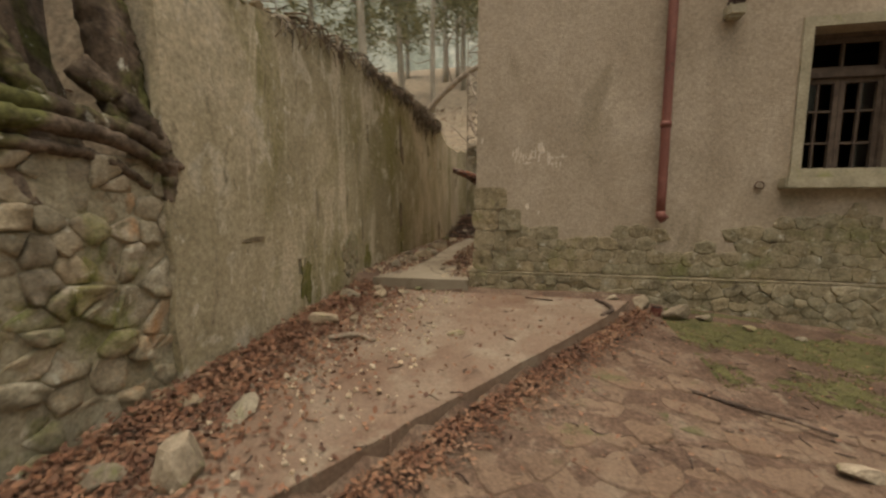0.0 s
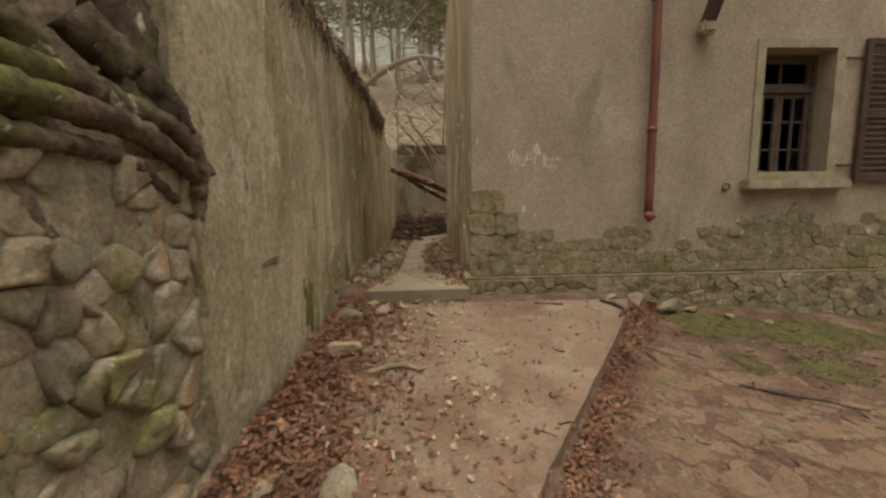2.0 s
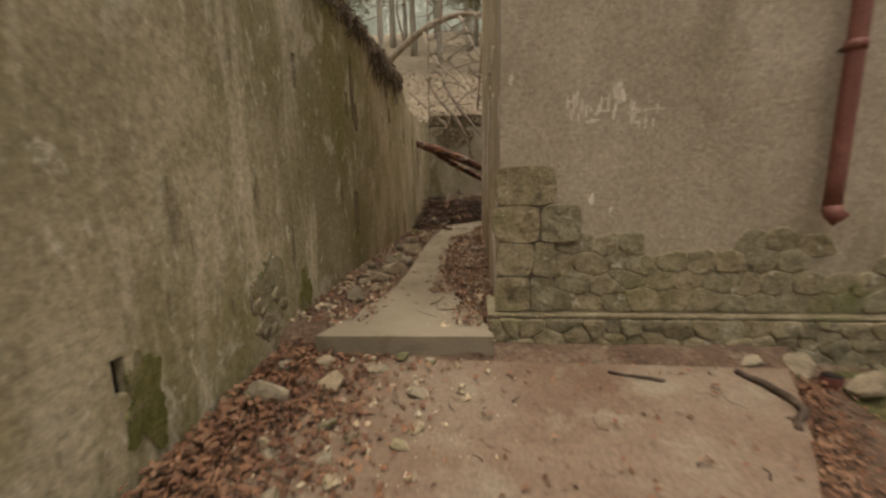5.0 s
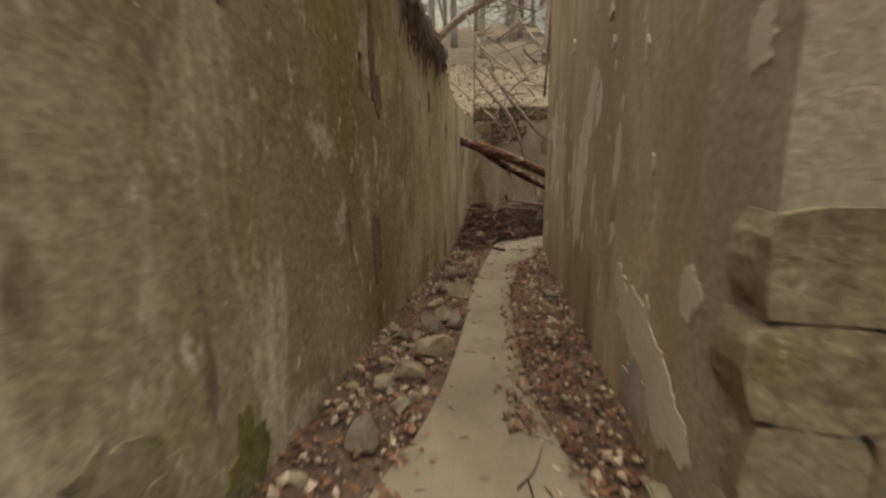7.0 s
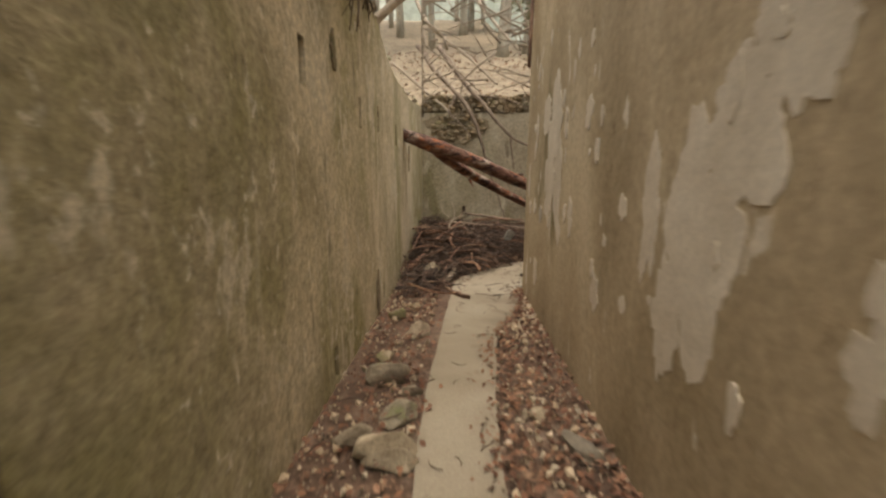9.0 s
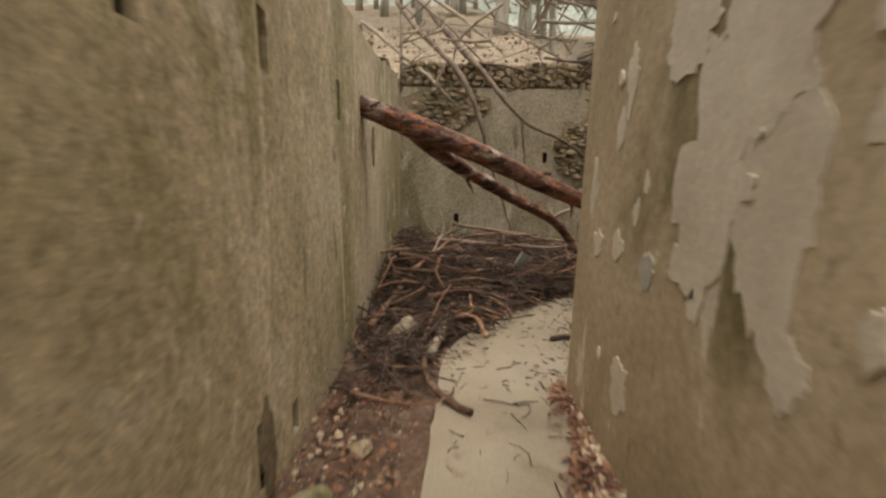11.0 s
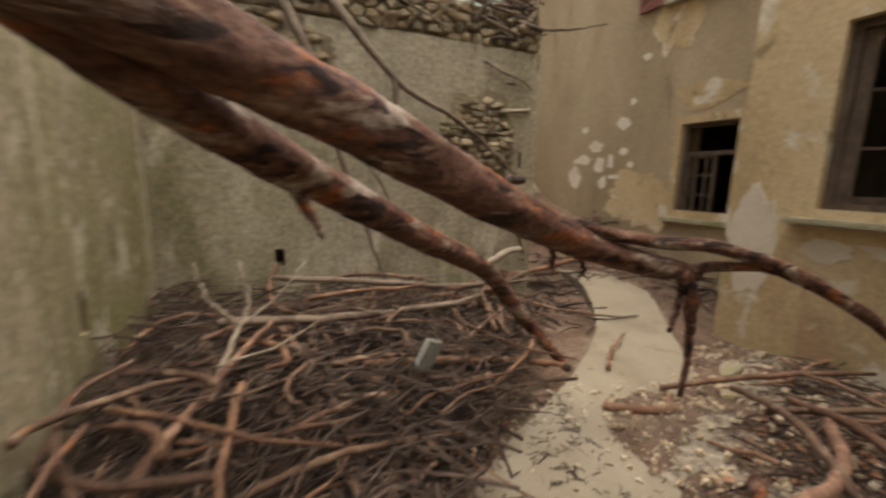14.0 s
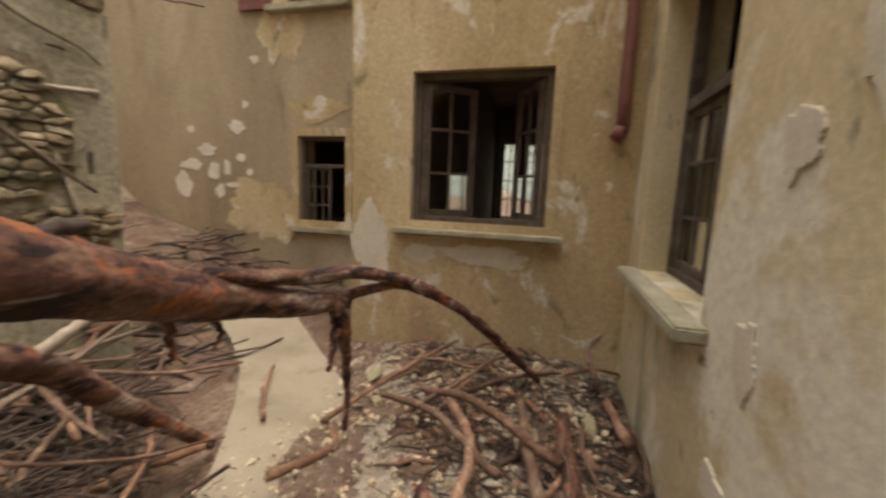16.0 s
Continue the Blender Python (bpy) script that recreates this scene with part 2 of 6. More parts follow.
M_BARK = surface("reddish_pine_bark", [(0.3, (0.05, 0.024, 0.017)), (0.5, (0.125, 0.058, 0.039)), (0.72, (0.26, 0.16, 0.11))], 6.0, (0.8, 2.5, 2.5),
                 [(0.55, 0.63, (0.28, 0.095, 0.035), 3.2, (0.8, 2.6, 2.6)), (0.55, 0.64, (0.36, 0.29, 0.23), 3.6, (0.6, 2.2, 2.2)), (0.54, 0.60, (0.026, 0.013, 0.010), 4.2, (0.7, 3, 3)),
                  (0.66, 0.71, (0.40, 0.20, 0.085), 5.0, (0.6, 2.5, 2.5))],
                 grain=(42.0, 0.55), bump=1.0, bump_scale=20.0, rough=0.7)
M_TWIG = surface("fallen_branch_bark", [(0.3, (0.034, 0.025, 0.022)), (0.55, (0.082, 0.060, 0.050)), (0.75, (0.21, 0.165, 0.13))], 6.0, None, [], grain=(60.0, 0.35),
                 bump=0.6, rough=0.8, vary="island", vary_amount=0.62)
M_STICK = surface("barkless_branch", [(0.3, (0.075, 0.043, 0.031)), (0.55, (0.165, 0.10, 0.07)), (0.72, (0.31, 0.225, 0.16))], 8.0, None, [(0.62, 0.70, (0.24, 0.10, 0.042), 3.0, None)], grain=(60.0, 0.3), bump=0.6, rough=0.75,
                  vary="object", vary_amount=0.5)
M_PALEWOOD = surface("bleached_branch", [(0.3, (0.20, 0.16, 0.115)), (0.7, (0.37, 0.31, 0.235))], 6.0, None, [], grain=(50.0, 0.25), bump=0.5)
M_GREYWOOD = surface("weathered_dead_wood", [(0.3, (0.115, 0.082, 0.06)), (0.7, (0.25, 0.195, 0.145))], 6.0, None, [], grain=(50.0, 0.3), bump=0.5)
M_TRUNK = surface("mossy_trunk_bark", [(0.3, (0.03, 0.022, 0.016)), (0.5, (0.115, 0.085, 0.058)), (0.72, (0.25, 0.195, 0.145))], 4.0, (1, 1, 0.35),
                  [(0.51, 0.62, (0.105, 0.105, 0.035), 2.6, None), (0.62, 0.68, (0.42, 0.41, 0.33), 10.0, None)], grain=(25.0, 0.6), bump=1.0, bump_scale=9.0)
# hillside bark and needles: base colours lightened to paint in the haze
M_FARBARK = surface("hazed_grey_bark", [(0.3, (0.28, 0.25, 0.19)), (0.7, (0.45, 0.41, 0.32))], 3.0, (1, 1, 0.3), [], grain=(20.0, 0.3), bump=0.5)
M_FOLIAGE = surface("hazed_pine_foliage", [(0.3, (0.19, 0.205, 0.135)), (0.7, (0.31, 0.32, 0.225))], 1.0, None, [], grain=(10.0, 0.3), bump=0.0, vary="island", vary_amount=0.4)
M_FRAMEWOOD = surface("weathered_window_wood", [(0.3, (0.07, 0.05, 0.037)), (0.7, (0.15, 0.113, 0.083))], 8.0, None, [(0.64, 0.72, (0.28, 0.23, 0.17), 7.0, None)], grain=(50.0, 0.3), bump=0.4)
M_SHUTTER = surface("dark_brown_shutter_paint", [(0.3, (0.055, 0.035, 0.028)), (0.7, (0.105, 0.072, 0.055))], 6.0, None, [], grain=(50.0, 0.25), bump=0.3, rough=0.6)
M_SILL = surface("cement_sill", [(0.3, (0.27, 0.245, 0.165)), (0.7, (0.42, 0.375, 0.265))], 5.0, None, [(0.58, 0.7, (0.24, 0.24, 0.10), 4.0, None)], grain=(45.0, 0.25), bump=0.5)
M_PIPE = surface("red_oxide_pipe", [(0.3, (0.135, 0.05, 0.04)), (0.7, (0.24, 0.10, 0.075))], 6.0, (1, 1, 0.4), [(0.6, 0.7, (0.10, 0.055, 0.04), 9.0, None)], grain=(60.0, 0.25), bump=0.2, rough=0.55)
M_IRON = surface("rusty_iron", [(0.3, (0.05, 0.03, 0.02)), (0.7, (0.13, 0.07, 0.045))], 20.0, None, [], grain=(80.0, 0.3), bump=0.4, rough=0.7)
M_ROOM = surface("dingy_room_plaster", [(0.3, (0.16, 0.13, 0.09)), (0.7, (0.30, 0.25, 0.18))], 1.5, None, [], grain=(20.0, 0.2), bump=0.2)
M_CAN = surface("dirty_white_plastic", [(0.3, (0.30, 0.30, 0.26)), (0.7, (0.46, 0.455, 0.40))], 9.0, None, [], grain=(60.0, 0.15), bump=0.2, rough=0.5)
M_IVY = surface("dry_ivy_stem", [(0.3, (0.07, 0.055, 0.04)), (0.7, (0.19, 0.155, 0.115))], 8.0, None, [], grain=(50.0, 0.3), bump=0.5, vary="island", vary_amount=0.4)
M_ROOF = surface("old_roof_tile", [(0.3, (0.20, 0.10, 0.06)), (0.7, (0.33, 0.19, 0.12))], 4.0, None, [], grain=(30.0, 0.3), bump=0.5)
M_GLASS = bpy.data.materials.new("dusty_glass")
M_GLASS.use_nodes = True
gb = M_GLASS.node_tree.nodes["Principled BSDF"]
gb.inputs["Transmission Weight"].default_value, gb.inputs["Roughness"].default_value = 1.0, 0.12
gb.inputs["Base Color"].default_value = (0.85, 0.87, 0.82, 1)

# ---- mesh helpers ----


def link_mesh(name, bm, mat, smooth=False):
    me = bpy.data.meshes.new(name)
    bm.to_mesh(me)
    bm.free()
    me.materials.append(mat)
    if smooth:
        me.shade_smooth()
    return new(name, me)


def part(name, bm, mat, parent, label="", smooth=False):
    ob = link_mesh(name, bm, mat, smooth)
    ob.parent = parent
    if label:
        ob["label"] = label
    return ob


def data_mesh(name, verts, faces, mat, smooth=False):
    me = bpy.data.meshes.new(name)
    me.from_pydata(verts, [], faces)
    me.materials.append(mat)
    if smooth:
        me.shade_smooth()
    return new(name, me)


def empty(name, x=0.0, y=0.0, z=0.0):
    e = new(name)
    e.empty_display_size = 0.1
    e.location = (x, y, z)
    return e


def add_box(bm, x0, y0, z0, x1, y1, z1, bevel=0.0):
    g = bmesh.ops.create_cube(bm, size=1.0)
    for v in g["verts"]:
        v.co = Vector((x0 + (v.co.x + 0.5) * (x1 - x0), y0 + (v.co.y + 0.5) * (y1 - y0), z0 + (v.co.z + 0.5) * (z1 - z0)))
    if bevel:
        es = list({e for v in g["verts"] for e in v.link_edges})
        bmesh.ops.bevel(bm, geom=es, offset=bevel, segments=2, affect="EDGES")
    return bm


def box(*a, bevel=0.0):
    return add_box(bmesh.new(), *a, bevel=bevel)


def tube_data(pts, radii, sides=8, wob=0.0, seed=0, cap=True):
    rng = random.Random(seed)
    pts = [Vector(p) for p in pts]
    verts, faces = [], []
    up = Vector((0.31, 0.17, 0.93))
    for i, (p, r) in enumerate(zip(pts, radii)):
        d = (pts[min(i + 1, len(pts) - 1)] - pts[max(i - 1, 0)]).normalized()
        a = d.cross(up)
        if a.length < 0.05:
            a = d.cross(Vector((1, 0, 0)))
        a.normalize()
        b = d.cross(a)
        for k in range(sides):
            th = 2 * math.pi * k / sides
            rr = r * (1 + wob * (rng.random() - 0.5) * 2)
            verts.append(p + (a * math.cos(th) + b * math.sin(th)) * rr)
    n = len(pts)
    for i in range(n - 1):
        for k in range(sides):
            k2 = (k + 1) % sides
            faces.append((i * sides + k, i * sides + k2, (i + 1) * sides + k2, (i + 1) * sides + k))
    if cap:
        faces.append(tuple(range(sides))[::-1])
        faces.append(tuple((n - 1) * sides + k for k in range(sides)))
    return verts, faces


def smooth_line(pts, steps, jitter=0.0, seed=0):
    """Points on a Catmull-Rom curve through pts; values beside the place (radius) ride along."""
    rng = random.Random(seed)
    out = []
    P = [np.array(p, float) for p in pts]
    P = [2 * P[0] - P[1]] + P + [2 * P[-1] - P[-2]]
    for i in range(1, len(P) - 2):
        for s in range(steps):
            t = s / steps
            a, b, c, d = P[i - 1], P[i], P[i + 1], P[i + 2]
            q = 0.5 * (2 * b + (c - a) * t + (2 * a - 5 * b + 4 * c - d) * t * t + (3 * b - a - 3 * c + d) * t ** 3)
            q[:3] += [rng.uniform(-jitter, jitter) for _ in range(3)]
            out.append(q)
    out.append(P[-2])
    return out


def limb(name, pts, mat, parent=None, sides=10, steps=5, jitter=0.006, wob=0.08, seed=0, label=""):
    """A branch through (x, y, z, radius) points."""
    q = smooth_line(pts, steps, jitter, seed)
    v, f = tube_data([p[:3] for p in q], [max(p[3], 0.002) for p in q], sides, wob, seed)
    ob = data_mesh(name, v, f, mat, True)
    if parent:
        ob.parent = parent
    if label:
        ob["label"] = label
    return ob


def bark_limb(name, pts, mat, parent, sides=30, steps=16, seed=0):
    """A thick limb with ridged, flaking bark through (x, y, z, radius) points."""
    q = smooth_line(pts, steps, 0.0, seed)
    v, f = tube_data([p[:3] for p in q], [p[3] for p in q], sides)
    along = 0.0
    for i, p in enumerate(q):
        c = Vector(p[:3])
        if i:
            along += (c - Vector(q[i - 1][:3])).length
        for k in range(sides):
            th = 2 * math.pi * k / sides
            a, b = math.cos(th), math.sin(th)
            flake = 0.055 if noise.noise((along * 5 + seed, a * 3.2, b * 3.2)) > 0.12 else 0.0
            r = 1 + 0.13 * noise.noise((along * 2.2 + seed, a * 1.5, b * 1.5)) + 0.07 * noise.noise((along * 7, a * 5 + seed, b * 5)) + flake
            v[i * sides + k] = c + (v[i * sides + k] - c) * r
    ob = data_mesh(name, v, f, mat, True)
    ob.parent = parent
    return ob


def voronoi(sites, u0, v0, u1, v1, sx=1.0):
    """Cells of the sites within a rectangle, as polygons; sx narrows the cells across u."""
    cells = []
    for i, (a, b) in enumerate(sites):
        poly = [(u0, v0), (u1, v0), (u1, v1), (u0, v1)]
        near = sorted(range(len(sites)), key=lambda j: ((sites[j][0] - a) * sx) ** 2 + (sites[j][1] - b) ** 2)[1:22]
        for j in near:
            c, d = sites[j]
            nx, ny = (c - a) * sx * sx, d - b
            k = nx * (a + c) / 2 + ny * (b + d) / 2
            res = []
            for p, q in zip(poly, poly[1:] + poly[:1]):
                dp, dq = nx * p[0] + ny * p[1] - k, nx * q[0] + ny * q[1] - k
                if dp <= 0:
                    res.append(p)
                if dp * dq < 0:
                    t = dp / (dp - dq)
                    res.append((p[0] + t * (q[0] - p[0]), p[1] + t * (q[1] - p[1])))
            poly = res
            if len(poly) < 3:
                break
        if len(poly) >= 3:
            cells.append(poly)
    return cells


def stone_mesh(poly, place, gap, depth, rng, mat, fine=0.07):
    """One weathered stone from its outline in a wall: place(u, v, out) gives the world place, out metres proud of the face."""
    cu, cv = sum(p[0] for p in poly) / len(poly), sum(p[1] for p in poly) / len(poly)
    pts = []
    off = rng.uniform(0, 90)
    for p, q in zip(poly, poly[1:] + poly[:1]):
        k = max(1, min(5, round(math.dist(p, q) / fine)))
        for i in range(k):
            pts.append((p[0] + (q[0] - p[0]) * i / k, p[1] + (q[1] - p[1]) * i / k))
    if len(pts) < 3:
        return None
    size = max(0.03, sum(math.dist(p, (cu, cv)) for p in pts) / len(pts))
    soft = []
    n = len(pts)
    for i, (u, v) in enumerate(pts):
        a, b = pts[i - 1], pts[(i + 1) % n]
        u, v = u * 0.84 + (a[0] + b[0]) * 0.08, v * 0.84 + (a[1] + b[1]) * 0.08
        w = 0.16 * size * noise.noise((u * 16 + off, v * 16, 0))
        d = max(0.01, math.dist((u, v), (cu, cv)))
        soft.append((u + (u - cu) / d * w, v + (v - cv) / d * w))
    d = depth * rng.uniform(0.35, 1.3)
    tu, tv = rng.uniform(-2, 2) * depth, rng.uniform(-2, 2) * depth
    verts, faces = [], []
    rings = ((1.03, -0.03), (1.03, 0.45), (0.98, 0.86), (0.86, 1.0), (0.45, 1.0))
    for shrink, out in rings:
        k = max(0.15, shrink - gap / size)
        for (u, v) in soft:
            uu, vv = cu + (u - cu) * k, cv + (v - cv) * k
            rough = d * (0.75 * noise.noise((uu * 9 + off, vv * 9, 1)) + 0.45 * noise.noise((uu * 24 + off, vv * 24, 5)))
            o = out if out < 0 else d * out + tu * (uu - cu) + tv * (vv - cv) + rough * (0.4 + out * 0.6)
            verts.append(place(uu, vv, o))
    verts.append(place(cu, cv, d * (1.0 + 0.4 * noise.noise((cu * 9 + off, cv * 9, 1)))))
    R = len(rings)
    for r in range(R - 1):
        for i in range(n):
            j = (i + 1) % n
            faces.append((r * n + i, r * n + j, (r + 1) * n + j, (r + 1) * n + i))
    for i in range(n):
        faces.append(((R - 1) * n + i, (R - 1) * n + (i + 1) % n, R * n))
    me = bpy.data.meshes.new("stone")
    me.from_pydata(verts, [], faces)
    me.materials.append(mat)
    bm = bmesh.new()
    bm.from_mesh(me)
    bmesh.ops.recalc_face_normals(bm, faces=bm.faces)
    bm.to_mesh(me)
    bm.free()
    me.shade_smooth()
    return me


def stonework(parent, u0, v0, u1, v1, size, place, mat, gap=0.012, depth=0.05, sx=0.7, seed=1, keep=None, drop=0.0, jit=0.46):
    """Rubble stones over a rectangle of a wall, each a part of it."""
    rng = random.Random(seed)
    sites = []
    nu, nv = max(1, round((u1 - u0) / (size / sx * 0.75))), max(1, round((v1 - v0) / (size * 0.8)))
    for i in range(nu):
        for j in range(nv):
            a = u0 + (i + 0.5 + 0.5 * (j % 2) - 0.25 + rng.uniform(-jit, jit)) * (u1 - u0) / nu
            b = v0 + (j + 0.5 + rng.uniform(-jit, jit)) * (v1 - v0) / nv
            if rng.random() >= drop:
                sites.append((a, b))
    for poly in voronoi(sites, u0, v0, u1, v1, sx):
        cu, cv = sum(p[0] for p in poly) / len(poly), sum(p[1] for p in poly) / len(poly)
        if keep and not keep(cu, cv):
            continue
        me = stone_mesh(poly, place, gap, depth, rng, mat)
        if me:
            new("stone", me).parent = parent


def wall(name, axis, at, thick, u0, u1, v0, v1, holes, mat, label):
    """A wall in the plane axis = at, thickness measured along +axis, with rectangular openings (ua, ub, va, vb)."""
    us = sorted({u0, u1, *[h[0] for h in holes], *[h[1] for h in holes]})
    vs = sorted({v0, v1, *[h[2] for h in holes], *[h[3] for h in holes]})
    solid = {}
    for i in range(len(us) - 1):
        for j in range(len(vs) - 1):
            cu, cv = (us[i] + us[i + 1]) / 2, (vs[j] + vs[j + 1]) / 2
            solid[i, j] = not any(h[0] < cu < h[1] and h[2] < cv < h[3] for h in holes)

    def at3(u, v, w):
        return (at + w, u, v) if axis == "x" else (u, at + w, v)
    bm = bmesh.new()

    def quad(*ps):
        bm.faces.new([bm.verts.new(p) for p in ps])
    for (i, j), ok in solid.items():
        if not ok:
            continue
        a, b, c, d = us[i], us[i + 1], vs[j], vs[j + 1]
        for w in (0, thick):
            quad(at3(a, c, w), at3(b, c, w), at3(b, d, w), at3(a, d, w))
        for (di, dj, p, q) in ((-1, 0, (a, c), (a, d)), (1, 0, (b, c), (b, d)), (0, -1, (a, c), (b, c)), (0, 1, (a, d), (b, d))):
            if not solid.get((i + di, j + dj), False):
                quad(at3(*p, 0), at3(*q, 0), at3(*q, thick), at3(*p, thick))
    bmesh.ops.remove_doubles(bm, verts=bm.verts, dist=0.0005)
    bmesh.ops.recalc_face_normals(bm, faces=bm.faces)
    return tagged(link_mesh(name, bm, mat), label, "wall", kind="structure")


BLOTS = [0]


def blot(parent, name, place, u, v, ru, rv, mat, seed, rag=0.5, thick=None, n=72):
    """A ragged flake or bare spot lying on a wall face; each lies a little prouder than the one before."""
    BLOTS[0] += 1
    thick = thick or 0.0025 + 0.00012 * (BLOTS[0] % 97)
    ring = []
    for k in range(n):
        th = 2 * math.pi * k / n
        ca, sa = math.cos(th), math.sin(th)
        r = 1 + rag * (1.1 * noise.noise((ca * 1.1, sa * 1.1, seed * 3.7)) + 0.55 * noise.noise((ca * 2.8, sa * 2.8, seed * 1.3)) + 0.30 * noise.noise((ca * 7, sa * 7, seed)) + 0.16 * noise.noise((ca * 16, sa * 16, seed)))
        r = max(0.2, r)
        ring.append((u + ru * r * ca, v + rv * r * sa))
    verts = [place(a, b, -0.01) for a, b in ring] + [place(a, b, thick) for a, b in ring] + [place(u, v, thick)]
    faces = [(k, (k + 1) % n, n + (k + 1) % n, n + k) for k in range(n)] + [(n + k, n + (k + 1) % n, 2 * n) for k in range(n)]
    bm = bmesh.new()
    vs = [bm.verts.new(p) for p in verts]
    for q in faces:
        bm.faces.new([vs[i] for i in q])
    bmesh.ops.recalc_face_normals(bm, faces=bm.faces)
    return part(name, bm, mat, parent)


# ---- ground ----
def slope(y):
    return -0.13 + 0.048 * (min(y, 4.6) - 4.5)


def edge_x(y):
    """Where the raised paving ends towards the forecourt."""
    return 0.54 + (y - 3.19) * 0.66


def rise(t, a, b):
    t = max(0.0, min(1.0, (t - a) / (b - a)))
    return t * t * (3 - 2 * t)


def ground_z(x, y):
    n = 0.03 * noise.noise((x * 0.9, y * 0.9, 3.0)) + 0.012 * noise.noise((x * 4, y * 4, 1.0))
    front = slope(y) - 0.03 if x < edge_x(y) else slope(y) - 0.13 - 0.10 * min(x - edge_x(y), 4.0)
    ya = 4.5 if x < -0.5 else 5.0
    z = front * (1 - rise(y, ya, ya + 0.2)) + (-0.03) * rise(y, ya, ya + 0.2)
    if y > 4.6:
        lean = 0.05 * rise(-1.6 - x, 0, 0.35) + 0.035 * rise(x + 1.0, 0, 0.4) * (1 - rise(y, 10.5, 11.2))
        z += lean
        z += 0.20 * rise(y, 11.6, 14.0) * rise(-0.1 - x + (y - 12.5) * 0.45, 0, 1.3) * (1 - rise(x, 0.7, 1.5))
        z += 0.10 * rise(x, 0.2, 1.2) * rise(y, 10.9, 11.4) * (1 - rise(y, 12.6, 13.4))
        z += 0.30 * rise(x, 1.8, 3.6) * rise(y, 13.2, 15.5) + 0.28 * max(0.0, y - 15.0) * rise(y, 15, 15.6)
    hill = 0.0
    if x < -2.2:
        behind = 1.0 + 1.45 * rise(y, 2.0, 2.5)
        hill = max(hill, (behind + 0.40 * min(-2.25 - x, 40.0)) * rise(-x, 2.22, 2.45))
    if y > 15.1 and x < 1.5:
        hill = max(hill, (2.75 + 0.42 * min(y - 15.1, 40.0)) * rise(y, 15.1, 15.35))
    if y > 15.6:
        hill = max(hill, 0.42 * min(y - 14.5, 40.0) * rise(y, 15.6, 19.0))
    far = math.hypot(x, y - 8)
    if hill:
        z = max(z, hill + 0.15 * noise.noise((x * 0.35, y * 0.35, 0)) + 0.04 * noise.noise((x * 2, y * 2, 0)))
    if far > 60:
        z += min(14.0, 0.05 * (far - 60)) * (1 if z > 5 else 0.2)
    return z + n


def spread(lo, hi, step, far):
    a = list(np.arange(lo, hi + 1e-6, step))
    d, up, dn = step, [], []
    p, q = hi, lo
    while p < far:
        d *= 1.28
        p += d
        q -= d
        up.append(p)
        dn.append(q)
    return dn[::-1] + a + up


gx, gy = spread(-3.4, 5.0, 0.10, 900), spread(-2.5, 17.0, 0.10, 900)
gv = [(x, y, ground_z(x, y)) for y in gy for x in gx]
W = len(gx)
gf = [(j * W + i, j * W + i + 1, (j + 1) * W + i + 1, (j + 1) * W + i) for j in range(len(gy) - 1) for i in range(W - 1)]
ground = tagged(data_mesh("ground", gv, gf, M_EARTH, True), "brown leaf-strewn soil rising to a wooded hillside", "ground", kind="structure")
ground.data.materials.append(M_BANK)
for p in ground.data.polygons:
    if p.center.x < -2.2 or (p.center.y > 15.2 and (p.center.x < 1.6 or p.center.y > 18.0)):
        p.material_index = 1


def ribbon(name, rows, top, mat, label, category, n=6, drop=0.14):
    """A strip of paving: rows of (left x, left y, right x, right y), a real slab with edges."""
    q = smooth_line([(a, b, 0, c, d) for a, b, c, d in rows], 8)
    verts, faces = [], []
    for r, p in enumerate(q):
        for k in range(n + 1):
            t = k / n
            w = 0.02 * noise.noise((r * 0.9, 7.0 * (t > 0.5), 2.0)) if k in (0, n) else 0
            x, y = p[0] + (p[3] - p[0]) * t + w, p[1] + (p[4] - p[1]) * t
            verts.append((x, y, top(x, y) + 0.006 * noise.noise((x * 2, y * 2, 5))))
    m = len(verts)
    verts += [(x, y, z - drop) for x, y, z in verts]
    R = len(q)
    for r in range(R - 1):
        for k in range(n):
            a = r * (n + 1) + k
            faces.append((a, a + 1, a + n + 2, a + n + 1))
        for k in (0, n):
            a, b = r * (n + 1) + k, (r + 1) * (n + 1) + k
            faces.append((a, b, b + m, a + m))
    for r in (0, R - 1):
        for k in range(n):
            a = r * (n + 1) + k
            faces.append((a, a + 1, a + 1 + m, a + m))
    return tagged(data_mesh(name, verts, faces, mat), label, category, kind="structure")


path = ribbon("path", [(-1.75, 4.52, -0.50, 4.56), (-1.62, 5.0, -0.62, 5.1), (-1.45, 5.8, -0.90, 5.9), (-1.42, 7.0, -1.0, 7.1), (-1.46, 8.2, -1.02, 8.2),
                       (-1.4, 9.6, -0.86, 9.6), (-1.34, 10.6, -0.45, 10.7), (-1.25, 11.5, -0.25, 11.4), (-0.80, 12.2, 0.0, 11.95), (-0.15, 12.8, 0.62, 12.3),
                       (0.9, 13.4, 1.5, 12.8), (1.8, 14.1, 2.3, 13.6), (2.4, 15.0, 3.2, 14.7), (2.5, 15.8, 3.5, 15.7)],
              lambda x, y: 0.012 + 0.22 * rise(y, 13.6, 15.5), M_PATH, "smooth worn grey-beige concrete path strip between the walls", "path")
